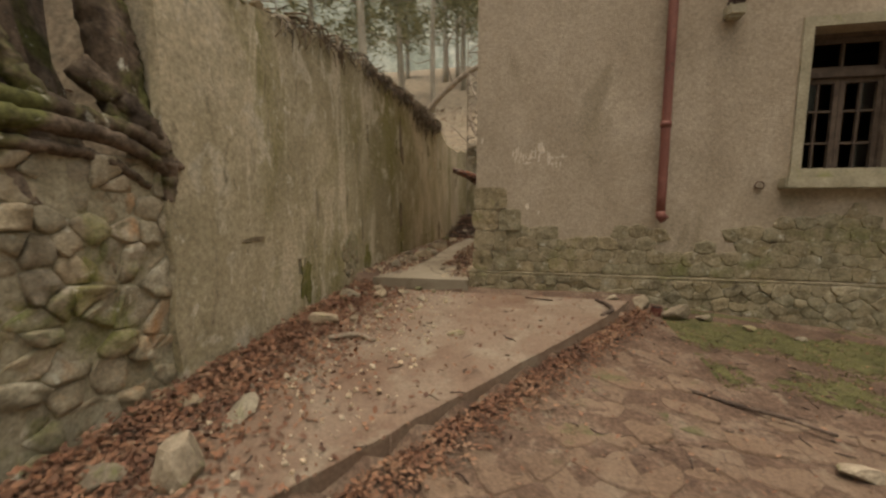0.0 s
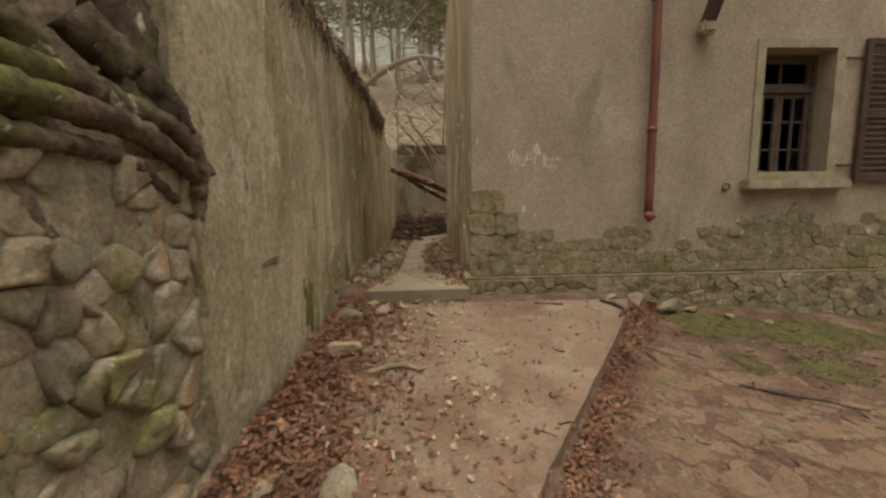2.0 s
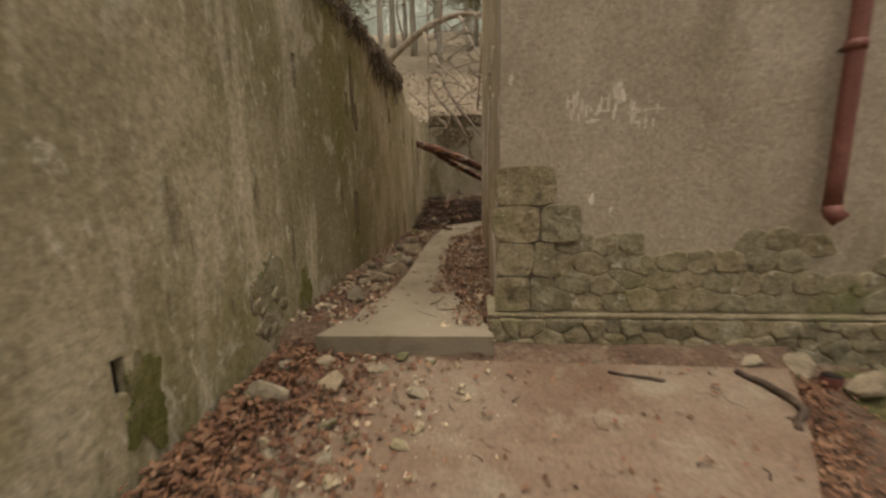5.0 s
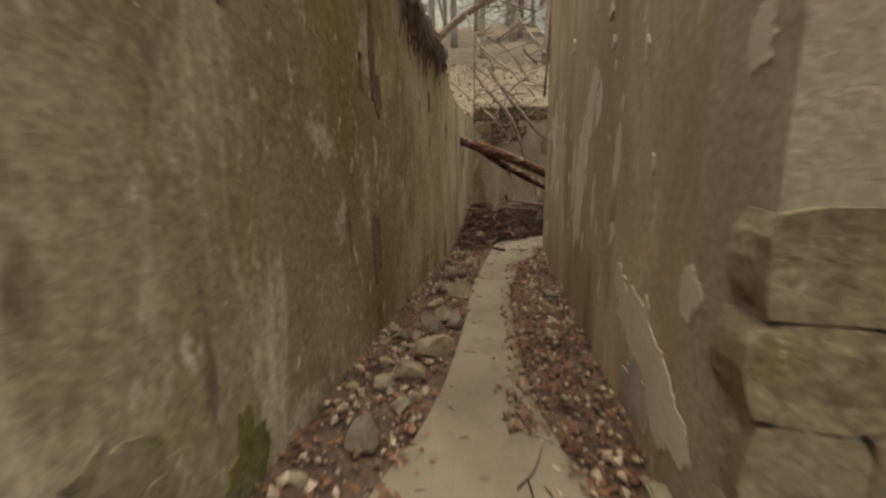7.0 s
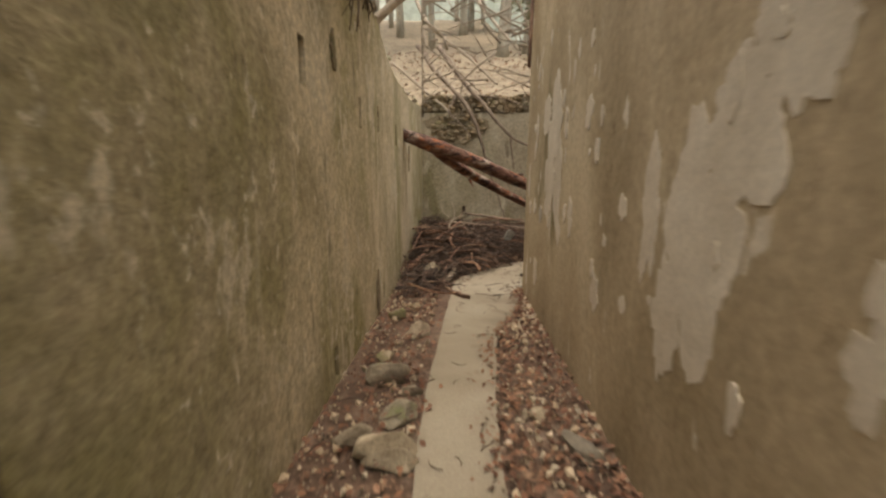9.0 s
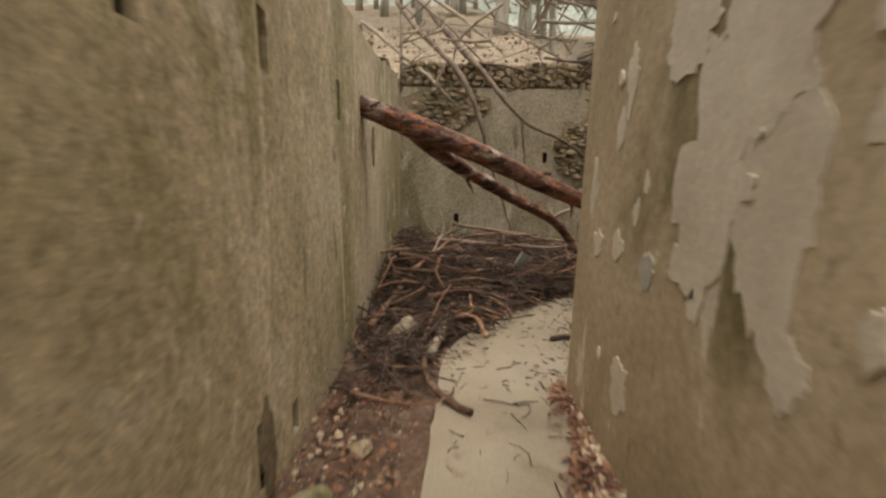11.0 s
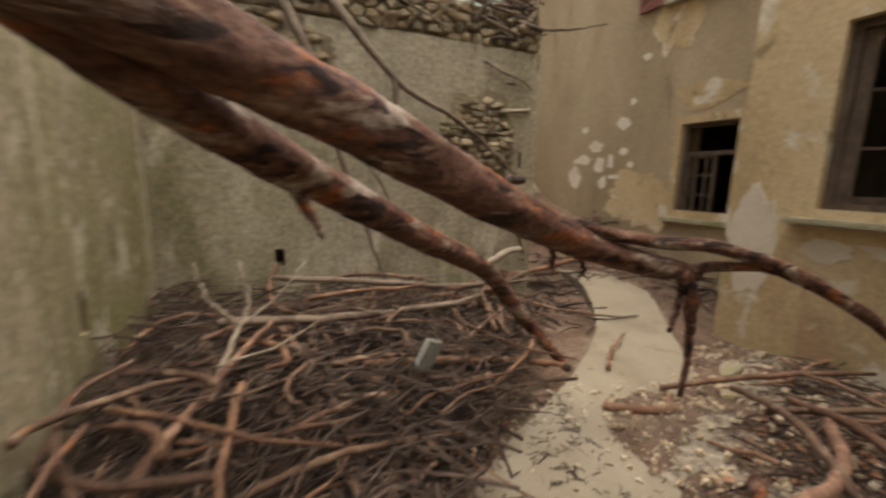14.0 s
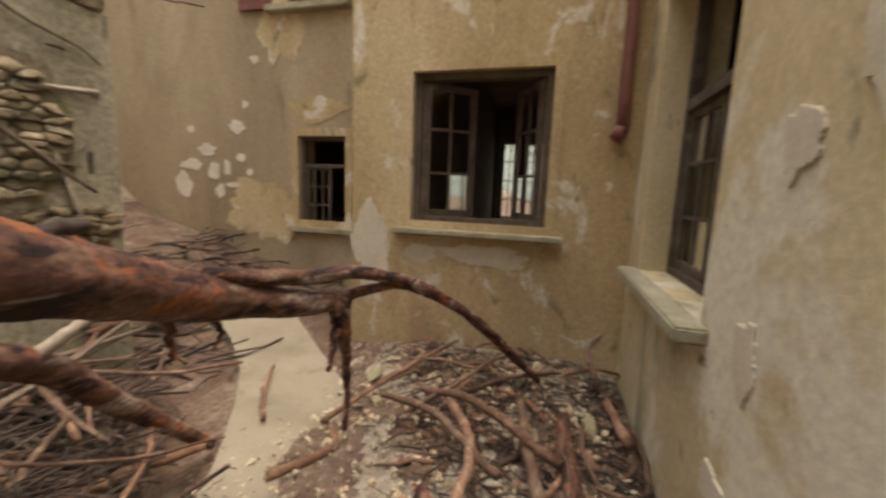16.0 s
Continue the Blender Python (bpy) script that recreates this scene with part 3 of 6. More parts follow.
court = ribbon("paving", [(-2.0, -3.0, -3.2, -3.01), (-1.98, -1.5, -2.5 + 0.9, -1.52), (-1.9, 0.4, -1.28, 0.38), (-1.85, 1.4, -0.68, 1.38), (-1.8, 2.4, 0.0, 2.38), (-1.75, 3.3, 0.62, 3.28),
                          (-1.75, 4.0, 1.08, 3.98), (-1.75, 4.5, 1.35, 4.46)],
               lambda x, y: slope(y), M_SLAB, "raised cracked paving of reddish stone and cement", "paving", n=14)

# ---- retaining wall along the lane ----
LX = -2.05


def on_left(u, v, out):
    return (LX + out, u, v)


SLOTS = [(5.14, 5.21, 1.82, 2.08), (6.44, 6.52, 1.82, 2.06), (6.66, 6.74, 0.04, 0.27), (8.56, 8.64, 0.06, 0.29), (8.22, 8.31, 1.84, 2.08), (9.90, 9.97, 0.10, 0.40),
         (9.42, 9.50, 1.78, 2.02), (10.14, 10.22, 1.84, 2.08), (11.28, 11.36, 1.80, 2.06), (11.68, 11.76, 0.03, 0.20), (13.60, 13.68, 0.66, 0.88), (12.84, 12.91, 0.16, 0.36),
         (3.30, 3.36, 0.24, 0.40), (10.26, 10.34, 0.10, 0.28)]
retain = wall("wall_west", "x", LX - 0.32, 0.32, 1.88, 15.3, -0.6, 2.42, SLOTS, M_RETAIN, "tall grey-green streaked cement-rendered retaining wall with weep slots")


# a dark plug in each weep slot stands for the shade in its depth
for a, b, c, d in SLOTS:
    part("slot_shade", box(LX - 0.30, a - 0.002, c - 0.002, LX - 0.045, b + 0.002, d + 0.002), M_HOLE_SHADE, retain, "near-black plug standing for the shade inside a weep slot")


def left_top(y):
    base = 2.52 + 0.33 * rise(y, 2.0, 5.0) + 0.12 * rise(y, 5, 9) - 0.32 * rise(y, 9.6, 11.2) + 0.25 * rise(y, 12.5, 15)
    return base + 0.05 * noise.noise((y * 1.6, 0, 0)) + 0.035 * noise.noise((y * 6, 2, 0))


tv, tf = [], []
ys = list(np.arange(1.88, 15.31, 0.09))
for y in ys:
    for x, z in ((LX - 0.001, 2.42), (LX - 0.001, left_top(y)), (LX - 0.12, left_top(y) + 0.05), (LX - 0.32, left_top(y) + 0.03), (LX - 0.32, 2.42)):
        tv.append((x, y, z))
for i in range(len(ys) - 1):
    for k in range(4):
        tf.append((i * 5 + k, i * 5 + k + 1, i * 5 + k + 6, i * 5 + k + 5))
tf += [(0, 1, 2, 3, 4), tuple(len(tv) - 5 + k for k in range(5))]
crest = data_mesh("broken_crest", tv, tf, M_RETAIN)
crest.parent = retain

# exposed rubble where the render has fallen away
rubble = tagged(link_mesh("wall_rubble", box(LX - 0.45, -4.0, -0.9, LX - 0.046, 1.88, 1.22), M_JOINT), "bare mossy fieldstone wall with dark earthy joints", "wall", kind="structure")
edge_pts = [(1.88 + 0.03 * noise.noise((z * 3, 0, 9)), z) for z in np.arange(-0.5, 2.6, 0.1)]
rv = []
for y, z in edge_pts:
    rv += [(LX + 0.004, y - 0.02, z), (LX + 0.004, y + 0.06, z), (LX - 0.06, y - 0.03, z)]
rf = []
for i in range(len(edge_pts) - 1):
    for a, b in ((0, 1), (2, 0)):
        rf.append((i * 3 + a, i * 3 + b, i * 3 + b + 3, i * 3 + a + 3))
lip = data_mesh("render_edge", rv, rf, M_RETAIN)
lip.parent = retain

# ---- house ----
HX, FY, BY, WX, SX, SY, TOP = -0.45, 4.87, 10.93, 2.78, 4.06, 13.55, 5.3
WIN_F = (3.13, 4.03, 1.25, 2.83)
WIN_B = (1.06, 2.35, 1.05, 2.95)
WIN_W = (11.65, 12.92, 1.27, 2.66)
WIN_S = (14.34, 15.08, 1.00, 2.26)
wall_south = wall("wall_south", "y", FY, 0.4, HX, 9.0, -1.0, TOP, [WIN_F], M_FACADE, "grey-beige roughcast front wall of the abandoned house")
wall_side = wall("wall_lane", "x", HX, 0.4, FY + 0.4, BY, -0.6, TOP, [], M_SIDE, "stained ochre side wall with peeling paint")
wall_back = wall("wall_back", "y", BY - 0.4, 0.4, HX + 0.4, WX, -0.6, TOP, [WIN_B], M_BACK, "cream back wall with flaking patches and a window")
wall_wing = wall("wall_wing", "x", WX, 0.4, BY - 0.4, SY, -0.6, TOP, [WIN_W], M_YARD, "ochre stained wing wall with a large open window")
wall_step = wall("wall_return", "y", SY - 0.4, 0.4, WX + 0.4, SX, -0.6, TOP, [], M_YARD, "narrow return wall of the wing")
wall_north = wall("wall_north", "x", SX, 0.4, SY - 0.4, 22.0, -0.6, TOP, [WIN_S, (14.4, 15.35, 3.95, 5.1)], M_NORTH, "brownish peeling wall with a small window")
wall_far = wall("wall_east", "x", 9.0, 0.4, FY, 22.0, -1.0, TOP, [(11.7, 12.95, 0.9, 2.9), (15.0, 16.2, 1.0, 2.4)], M_ROOM, "far outer wall of the house with open windows")
wall_end_n = wall("wall_gable", "y", 21.6, 0.4, SX + 0.4, 9.0, -0.6, TOP, [], M_ROOM, "far end wall of the house")
wall_cross = wall("wall_partition", "y", 13.05, 0.1, WX + 0.4, 9.0, -0.3, 3.6, [], M_ROOM, "dingy partition wall inside the house")
wall_inner = wall("wall_partition_2", "y", 10.43, 0.1, WX, 9.0, -0.3, 3.6, [], M_ROOM, "dingy inner wall of the house")
floor_in = tagged(link_mesh("floor", box(HX + 0.4, FY + 0.4, 0.0, 9.0, 10.5, 0.12), M_ROOM), "dusty floor of the front room", "floor", kind="structure")
floor_in2 = tagged(link_mesh("floor_wing", box(WX + 0.4, 10.55, 0.0, 9.0, 13.1, 0.12), M_ROOM), "dusty floor of the wing", "floor", kind="structure")
ceiling = tagged(link_mesh("ceiling", box(HX + 0.41, FY + 0.41, 3.6, 8.99, 10.42, 3.72), M_ROOM), "dark plaster ceiling of the front room", "ceiling", kind="structure")
ceiling2 = tagged(link_mesh("ceiling_wing", box(WX + 0.41, 10.54, 3.6, 8.99, 13.04, 3.72), M_ROOM), "dark plaster ceiling of the wing", "ceiling", kind="structure")
ceiling3 = tagged(link_mesh("ceiling_north", box(SX + 0.41, 13.16, 3.6, 8.99, 21.59, 3.72), M_ROOM), "dark plaster ceiling of the north room", "ceiling", kind="structure")
roof_v = [(HX, FY, TOP), (9.4, FY, TOP), (9.4, 22.0, TOP), (SX, 22.0, TOP), (SX, SY, TOP), (WX, SY, TOP), (WX, BY, TOP), (HX, BY, TOP)]
bm = bmesh.new()
f = bm.faces.new([bm.verts.new(p) for p in roof_v])
r = bmesh.ops.extrude_face_region(bm, geom=[f])
bmesh.ops.translate(bm, verts=[e for e in r["geom"] if isinstance(e, bmesh.types.BMVert)], vec=(0, 0, 0.18))
bmesh.ops.recalc_face_normals(bm, faces=bm.faces)
roof = tagged(link_mesh("roof", bm, M_ROOF), "weathered roof slab closing the house", "roof", kind="structure")


def on_front(u, v, out):
    return (u, FY - out, v)


def on_side(u, v, out):
    return (HX - out, u, v)


def on_back(u, v, out):
    return (u, BY + out, v)


def on_wing(u, v, out):
    return (WX - out, u, v)


def on_north(u, v, out):
    return (SX - out, u, v)


# plinth of the front wall: projecting base course, rubble above it, corner quoins
plinth = tagged(link_mesh("plinth", box(-0.53, 4.79, -1.0, 9.0, FY - 0.001, 0.07, bevel=0.01), M_JOINT), "projecting mossy stone base course of the house", "plinth", kind="structure")
cap = part("plinth_cap", box(-0.535, 4.780, 0.073, 9.0, FY - 0.001, 0.092, bevel=0.005), M_QUOIN, plinth, "thin cement ledge")
side_plinth = part("plinth_return", box(-0.53, FY, -0.6, HX - 0.001, FY + 0.42, 0.09, bevel=0.01), M_JOINT, plinth)


# ---- windows ----
def casement(parent, place, u0, u1, v0, v1, rows, cols, depth=0.04, bar=0.022, stile=0.05, glass=(), name="sash"):
    """A glazed leaf in a plane: place(u, v, out)."""
    bm = bmesh.new()

    def bx(a, b, c, d, o0, o1):
        ps = [place(x, y, o) for o in (o0, o1) for x, y in ((a, c), (b, c), (b, d), (a, d))]
        vs = [bm.verts.new(p) for p in ps]
        for q in ((0, 1, 2, 3), (4, 5, 6, 7), (0, 1, 5, 4), (1, 2, 6, 5), (2, 3, 7, 6), (3, 0, 4, 7)):
            bm.faces.new([vs[i] for i in q])
    bx(u0, u0 + stile, v0, v1, 0, depth)
    bx(u1 - stile, u1, v0, v1, 0, depth)
    bx(u0 + stile, u1 - stile, v0, v0 + stile, 0.002, depth - 0.002)
    bx(u0 + stile, u1 - stile, v1 - stile, v1, 0.002, depth - 0.002)
    for k in range(1, cols):
        c = u0 + (u1 - u0) * k / cols
        bx(c - bar / 2, c + bar / 2, v0 + stile, v1 - stile, 0.006, depth - 0.006)
    for k in range(1, rows):
        c = v0 + (v1 - v0) * k / rows
        bx(u0 + stile, u1 - stile, c - bar / 2, c + bar / 2, 0.008, depth - 0.008)
    bmesh.ops.recalc_face_normals(bm, faces=bm.faces)
    leaf = part(name, bm, M_FRAMEWOOD, parent)
    for (i, j) in glass:
        a, b = u0 + (u1 - u0) * i / cols + 0.012, u0 + (u1 - u0) * (i + 1) / cols - 0.012
        c, d = v0 + (v1 - v0) * j / rows + 0.012, v0 + (v1 - v0) * (j + 1) / rows - 0.012
        g = data_mesh("pane", [place(a, c, depth / 2), place(b, c, depth / 2), place(b, d, depth / 2), place(a, d, depth / 2)], [(0, 1, 2, 3)], M_GLASS)
        g.parent = leaf
        g.visible_shadow = False
    return leaf


def frame_of(parent, place, u0, u1, v0, v1, o0, o1, w, mat, name="window_frame"):
    bm = bmesh.new()
    for a, b, c, d in ((u0, u0 + w, v0, v1), (u1 - w, u1, v0, v1), (u0 + w, u1 - w, v1 - w, v1), (u0 + w, u1 - w, v0, v0 + w)):
        ps = [place(x, y, o) for o in (o0, o1) for x, y in ((a, c), (b, c), (b, d), (a, d))]
        vs = [bm.verts.new(p) for p in ps]
        for q in ((0, 1, 2, 3), (4, 5, 6, 7), (0, 1, 5, 4), (1, 2, 6, 5), (2, 3, 7, 6), (3, 0, 4, 7)):
            bm.faces.new([vs[i] for i in q])
    bmesh.ops.recalc_face_normals(bm, faces=bm.faces)
    return part(name, bm, mat, parent)


def swung(place, hinge_u, angle, o):
    """A place function for a leaf hinged at hinge_u and swung inwards by angle degrees."""
    ca, sa = math.cos(radians(angle)), math.sin(radians(angle))

    def p(u, v, out):
        d = u - hinge_u
        return place(hinge_u + d * ca + (out * sa if d >= 0 else -out * sa), v, o - abs(d) * sa + out * ca)
    return p


# front window: reveal, surround, sill, two-leaf frame behind, brown louvred shutter
win_front = empty("window_1")
tagged(win_front, "small-paned weathered window with a yellowish cement surround", "window", kind="structure")


frame_of(win_front, on_front, 3.03, 4.13, 1.252, 2.93, -0.001, 0.022, 0.10, M_SILL, "surround")
frame_of(win_front, on_front, 3.13, 4.03, 1.252, 2.828, -0.30, -0.22, 0.045, M_FRAMEWOOD)
part("transom", box(3.17, FY + 0.21, 2.36, 3.99, FY + 0.30, 2.42, bevel=0.006), M_FRAMEWOOD, win_front)
casement(win_front, lambda u, v, o: on_front(u, v, o - 0.29), 3.18, 3.58, 1.30, 2.355, 3, 2, glass=[(0, 2)])
casement(win_front, lambda u, v, o: on_front(u, v, o - 0.29), 3.585, 3.985, 1.30, 2.355, 3, 2, glass=[(1, 0), (1, 2)])
casement(win_front, lambda u, v, o: on_front(u, v, o - 0.29), 3.18, 3.985, 2.43, 2.78, 1, 2)
part("window_sill", box(2.93, 4.72, 1.13, 4.25, FY + 0.22, 1.25, bevel=0.015), M_SILL, win_front, "pale greenish cement sill")

shutter = tagged(empty("window_shutter"), "dark brown louvred wooden shutter folded open against the wall", "shutter")
frame_of(shutter, on_front, 4.36, 5.0, 1.22, 2.92, 0.03, 0.075, 0.075, M_SHUTTER, "shutter_frame")
part("middle_rail", box(4.436, FY - 0.073, 1.99, 4.924, FY - 0.032, 2.07), M_SHUTTER, shutter)
for i in range(22):
    z = 1.32 + i * 0.071
    if abs(z - 2.03) < 0.06:
        continue
    bm = bmesh.new()
    add_box(bm, 4.44, -0.004, -0.028, 4.92, 0.004, 0.028)
    bmesh.ops.rotate(bm, verts=bm.verts, cent=(0, 0, 0), matrix=Matrix.Rotation(radians(-42), 3, "X"))
    bmesh.ops.translate(bm, verts=bm.verts, vec=(0, FY - 0.052, z))
    part("slat", bm, M_SHUTTER, shutter)
for z in (1.42, 2.7):
    part("hinge", box(4.14, FY - 0.045, z - 0.015, 4.37, FY - 0.028, z + 0.015), M_IRON, shutter, "rusty strap hinge")

# wing window: wide open leaves
win_wing = tagged(empty("window_2"), "large dark wooden window with its leaves hanging open", "window", kind="structure")
frame_of(win_wing, on_wing, 11.652, 12.918, 1.272, 2.658, -0.17, -0.06, 0.06, M_FRAMEWOOD)
frame_of(win_wing, on_wing, 11.56, 13.01, 1.20, 2.75, -0.001, 0.018, 0.09, M_YARD, "surround")
casement(win_wing, swung(on_wing, 12.85, 38, -0.12), 12.30, 12.85, 1.33, 2.59, 3, 2, stile=0.06, glass=[(0, 0), (1, 2)])
casement(win_wing, swung(on_wing, 11.72, 62, -0.12), 11.72, 12.27, 1.33, 2.59, 3, 2, stile=0.06, glass=[(1, 1)])
part("window_sill", box(WX - 0.14, 11.50, 1.165, WX + 0.12, 13.08, 1.215, bevel=0.012), M_SILL, win_wing, "chipped pale cement sill")

win_small = tagged(empty("window_3"), "small dark broken window with a slatted lower leaf", "window", kind="structure")
frame_of(win_small, on_north, 14.342, 15.078, 1.002, 2.258, -0.16, -0.08, 0.05, M_FRAMEWOOD)
part("transom", box(SX + 0.09, 14.39, 1.84, SX + 0.15, 15.03, 1.89), M_FRAMEWOOD, win_small)
casement(win_small, lambda u, v, o: on_north(u, v, o - 0.15), 14.64, 15.03, 1.05, 1.84, 3, 3, stile=0.035, bar=0.018)
part("window_sill", box(SX - 0.10, 14.20, 0.93, SX + 0.08, 15.2, 0.998, bevel=0.01), M_SILL, win_small)
frame_of(win_small, on_north, 14.24, 15.18, 1.0, 2.36, -0.001, 0.015, 0.10, M_YARD, "surround")

win_upper = tagged(empty("window_6"), "upper window with a projecting sill and a maroon shutter", "window", kind="structure")
frame_of(win_upper, on_north, 14.402, 15.348, 3.952, 5.098, -0.18, -0.10, 0.05, M_FRAMEWOOD)
casement(win_upper, lambda u, v, o: on_north(u, v, o - 0.17), 14.46, 15.29, 4.01, 5.04, 3, 4)
part("window_sill", box(SX - 0.13, 14.25, 3.85, SX + 0.08, 15.5, 3.945, bevel=0.015), M_SILL, win_upper)
upper_shutter = tagged(empty("window_shutter"), "faded maroon slatted shutter beside the upper window", "shutter")
frame_of(upper_shutter, on_north, 15.45, 15.95, 3.92, 5.1, 0.03, 0.07, 0.06, M_PIPE, "shutter_frame")
for i in range(15):
    part("slat", box(SX - 0.058, 15.51, 3.99 + i * 0.07, SX - 0.042, 15.89, 4.04 + i * 0.07), M_PIPE, upper_shutter)

win_back = tagged(empty("window_4"), "tall dark window set deep in the cream back wall", "window", kind="structure")
frame_of(win_back, on_back, 1.062, 2.348, 1.052, 2.948, -0.26, -0.18, 0.05, M_FRAMEWOOD)
part("transom", box(1.11, BY - 0.26, 2.18, 2.30, BY - 0.17, 2.25), M_FRAMEWOOD, win_back)
casement(win_back, lambda u, v, o: on_back(u, v, o - 0.25), 1.11, 1.70, 1.11, 2.17, 3, 2, glass=[(0, 1), (1, 0)])
casement(win_back, lambda u, v, o: on_back(u, v, o - 0.25), 1.71, 2.30, 1.11, 2.17, 3, 2, glass=[(1, 2), (0, 0)])
part("window_sill", box(0.95, BY - 0.18, 0.975, 2.5, BY + 0.13, 1.048, bevel=0.012), M_SILL, win_back, "pale crumbling sill board")

win_far = tagged(empty("window_5"), "window in the far outer wall letting light through", "window", kind="structure")
frame_of(win_far, lambda u, v, o: (9.2 - o, u, v), 11.702, 12.948, 0.902, 2.898, -0.05, 0.05, 0.06, M_FRAMEWOOD)
casement(win_far, lambda u, v, o: (9.2 - o, u, v), 11.765, 12.325, 0.97, 2.83, 4, 3)
casement(win_far, lambda u, v, o: (9.2 - o, u, v), 12.325, 12.885, 0.97, 2.83, 4, 3)


# ---- pipes ----
def downpipe(name, x, y, z0, z1, wall_dir, label):
    e = tagged(empty(name), label, "drainpipe")
    v, f = tube_data([(x, y, z) for z in np.arange(z0 + 0.05, z1, 0.25)] + [(x, y, z1)], [0.05] * (len(np.arange(z0 + 0.05, z1, 0.25)) + 1), 16, 0.01, 3)
    data_mesh("pipe", v, f, M_PIPE, True).parent = e
    v, f = tube_data([(x, y, z0 + 0.09), (x + 0.0, y - 0.01 * wall_dir, z0 + 0.05), (x + 0.035, y - 0.04 * wall_dir, z0)], [0.053, 0.055, 0.056], 16, 0, 3)
    data_mesh("pipe_shoe", v, f, M_PIPE, True).parent = e
    for z in np.arange(z0 + 1.05, z1, 1.5):
        v, f = tube_data([(x, y, z), (x, y, z + 0.06)], [0.058, 0.058], 16, 0, 3)
        data_mesh("collar", v, f, M_PIPE, True).parent = e
        part("bracket", box(x - 0.012, min(y, y + 0.14 * wall_dir), z + 0.02, x + 0.012, max(y, y + 0.14 * wall_dir), z + 0.04), M_IRON, e)
    return e


downpipe("downpipe", 1.715, 4.76, 0.78, TOP - 0.01, 1, "red-brown painted iron downpipe on the front wall")
downpipe("downpipe", 2.69, 11.10, 2.05, TOP - 0.01, -1, "red-brown painted iron downpipe in the yard corner")

drain = tagged(empty("drain_pipe"), "short broken terracotta drain pipe standing below the downpipe", "pipe")
v, f = tube_data([(1.66, 4.52, -0.55), (1.66, 4.52, -0.30), (1.665, 4.52, -0.27), (1.665, 4.52, -0.20)], [0.045, 0.045, 0.058, 0.06], 18, 0.02, 4, cap=False)
data_mesh("pipe", v, f, M_PIPE, True).parent = drain
# near-black inner tube paints the shade down the pipe's bore
v, f = tube_data([(1.665, 4.52, -0.20), (1.665, 4.52, -0.28)], [0.05, 0.045], 18, 0.02, 4)
data_mesh("bore", v, f, M_HOLE_SHADE, True).parent = drain

# bracket under the eaves of the front wall
corbel = tagged(empty("eaves_bracket"), "dark timber strut on a small stone corbel", "bracket")
part("corbel", box(2.24, FY - 0.16, 2.95, 2.42, FY - 0.001, 3.10, bevel=0.03), M_SILL, corbel, "mossy stone corbel")
v, f = tube_data([(2.33, FY - 0.09, 3.08), (2.36, FY - 0.55, 3.9), (2.38, FY - 0.8, 4.5)], [0.08, 0.08, 0.08], 4, 0, 1)
data_mesh("strut", v, f, M_SHUTTER).parent = corbel
hook = tagged(empty("iron_hook"), "small rusty iron ring on the facade", "hook")
v, f = tube_data([(2.74 + 0.045 * math.cos(a), FY - 0.03, 1.17 + 0.045 * math.sin(a)) for a in np.linspace(-0.6, 3.8, 12)], [0.007] * 12, 6, 0, 1)
data_mesh("ring", v, f, M_IRON, True).parent = hook
part("staple", box(2.70, FY - 0.036, 1.135, 2.78, FY - 0.001, 1.147), M_IRON, hook)
bar = tagged(data_mesh("leaning_pole", *tube_data([(-0.40, 11.25, 4.6), (-0.52, 10.6, 2.9), (-0.55, 10.45, 2.5)], [0.02, 0.02, 0.018], 8, 0.1, 2), M_STICK, True), "thin dark branch leaning over the lane wall", "branch")

# ---- end wall of the yard ----
EY = 14.95


def on_end(u, v, out):
    return (u, EY - out, v)


end_wall = wall("wall_end", "y", EY, 0.4, LX, 1.55, -0.4, 2.78, [(-1.16, -1.08, 0.66, 0.82), (0.24, 0.31, 1.66, 1.82), (1.33, 1.37, 1.6, 1.76)], M_END,
                "grey rendered end wall with a broken rubble top")
core = part("wall_core", box(LX, EY + 0.04, 2.782, 1.53, EY + 0.38, 3.12), M_MORTAR, end_wall)


# ---- fallen tree across the yard ----
fallen = tagged(empty("fallen_tree"), "fallen red-barked pine trunk wedged against the wall, forked and leafless", "fallen tree")
bark_limb("trunk", [(-2.12, 12.06, 2.05, 0.07), (-1.95, 12.11, 1.99, 0.092), (-1.7, 12.19, 1.90, 0.10), (-1.3, 12.31, 1.765, 0.10), (-0.9, 12.43, 1.62, 0.096), (-0.5, 12.55, 1.445, 0.09), (0.0, 12.70, 1.25, 0.082),
               (0.40, 12.76, 1.11, 0.074), (0.70, 12.70, 1.03, 0.064), (0.97, 12.60, 0.98, 0.04)], M_BARK, fallen, seed=3)
bark_limb("fork", [(-1.70, 12.22, 1.86, 0.05), (-1.45, 12.40, 1.70, 0.075), (-1.2, 12.60, 1.55, 0.078), (-0.9, 12.82, 1.39, 0.073), (-0.5, 13.05, 1.18, 0.066), (0.03, 13.30, 0.91, 0.058), (0.35, 13.38, 0.58, 0.05), (0.84, 13.40, 0.06, 0.032)], M_BARK, fallen, sides=24, seed=4)
limb("branch", [(0.22, 12.74, 1.25, 0.03), (0.6, 12.70, 1.17, 0.036), (1.0, 12.52, 1.13, 0.036), (1.35, 12.26, 0.99, 0.033), (1.68, 11.93, 0.66, 0.028), (1.98, 11.60, 0.22, 0.018)], M_BARK, fallen, sides=9, steps=6, seed=5)
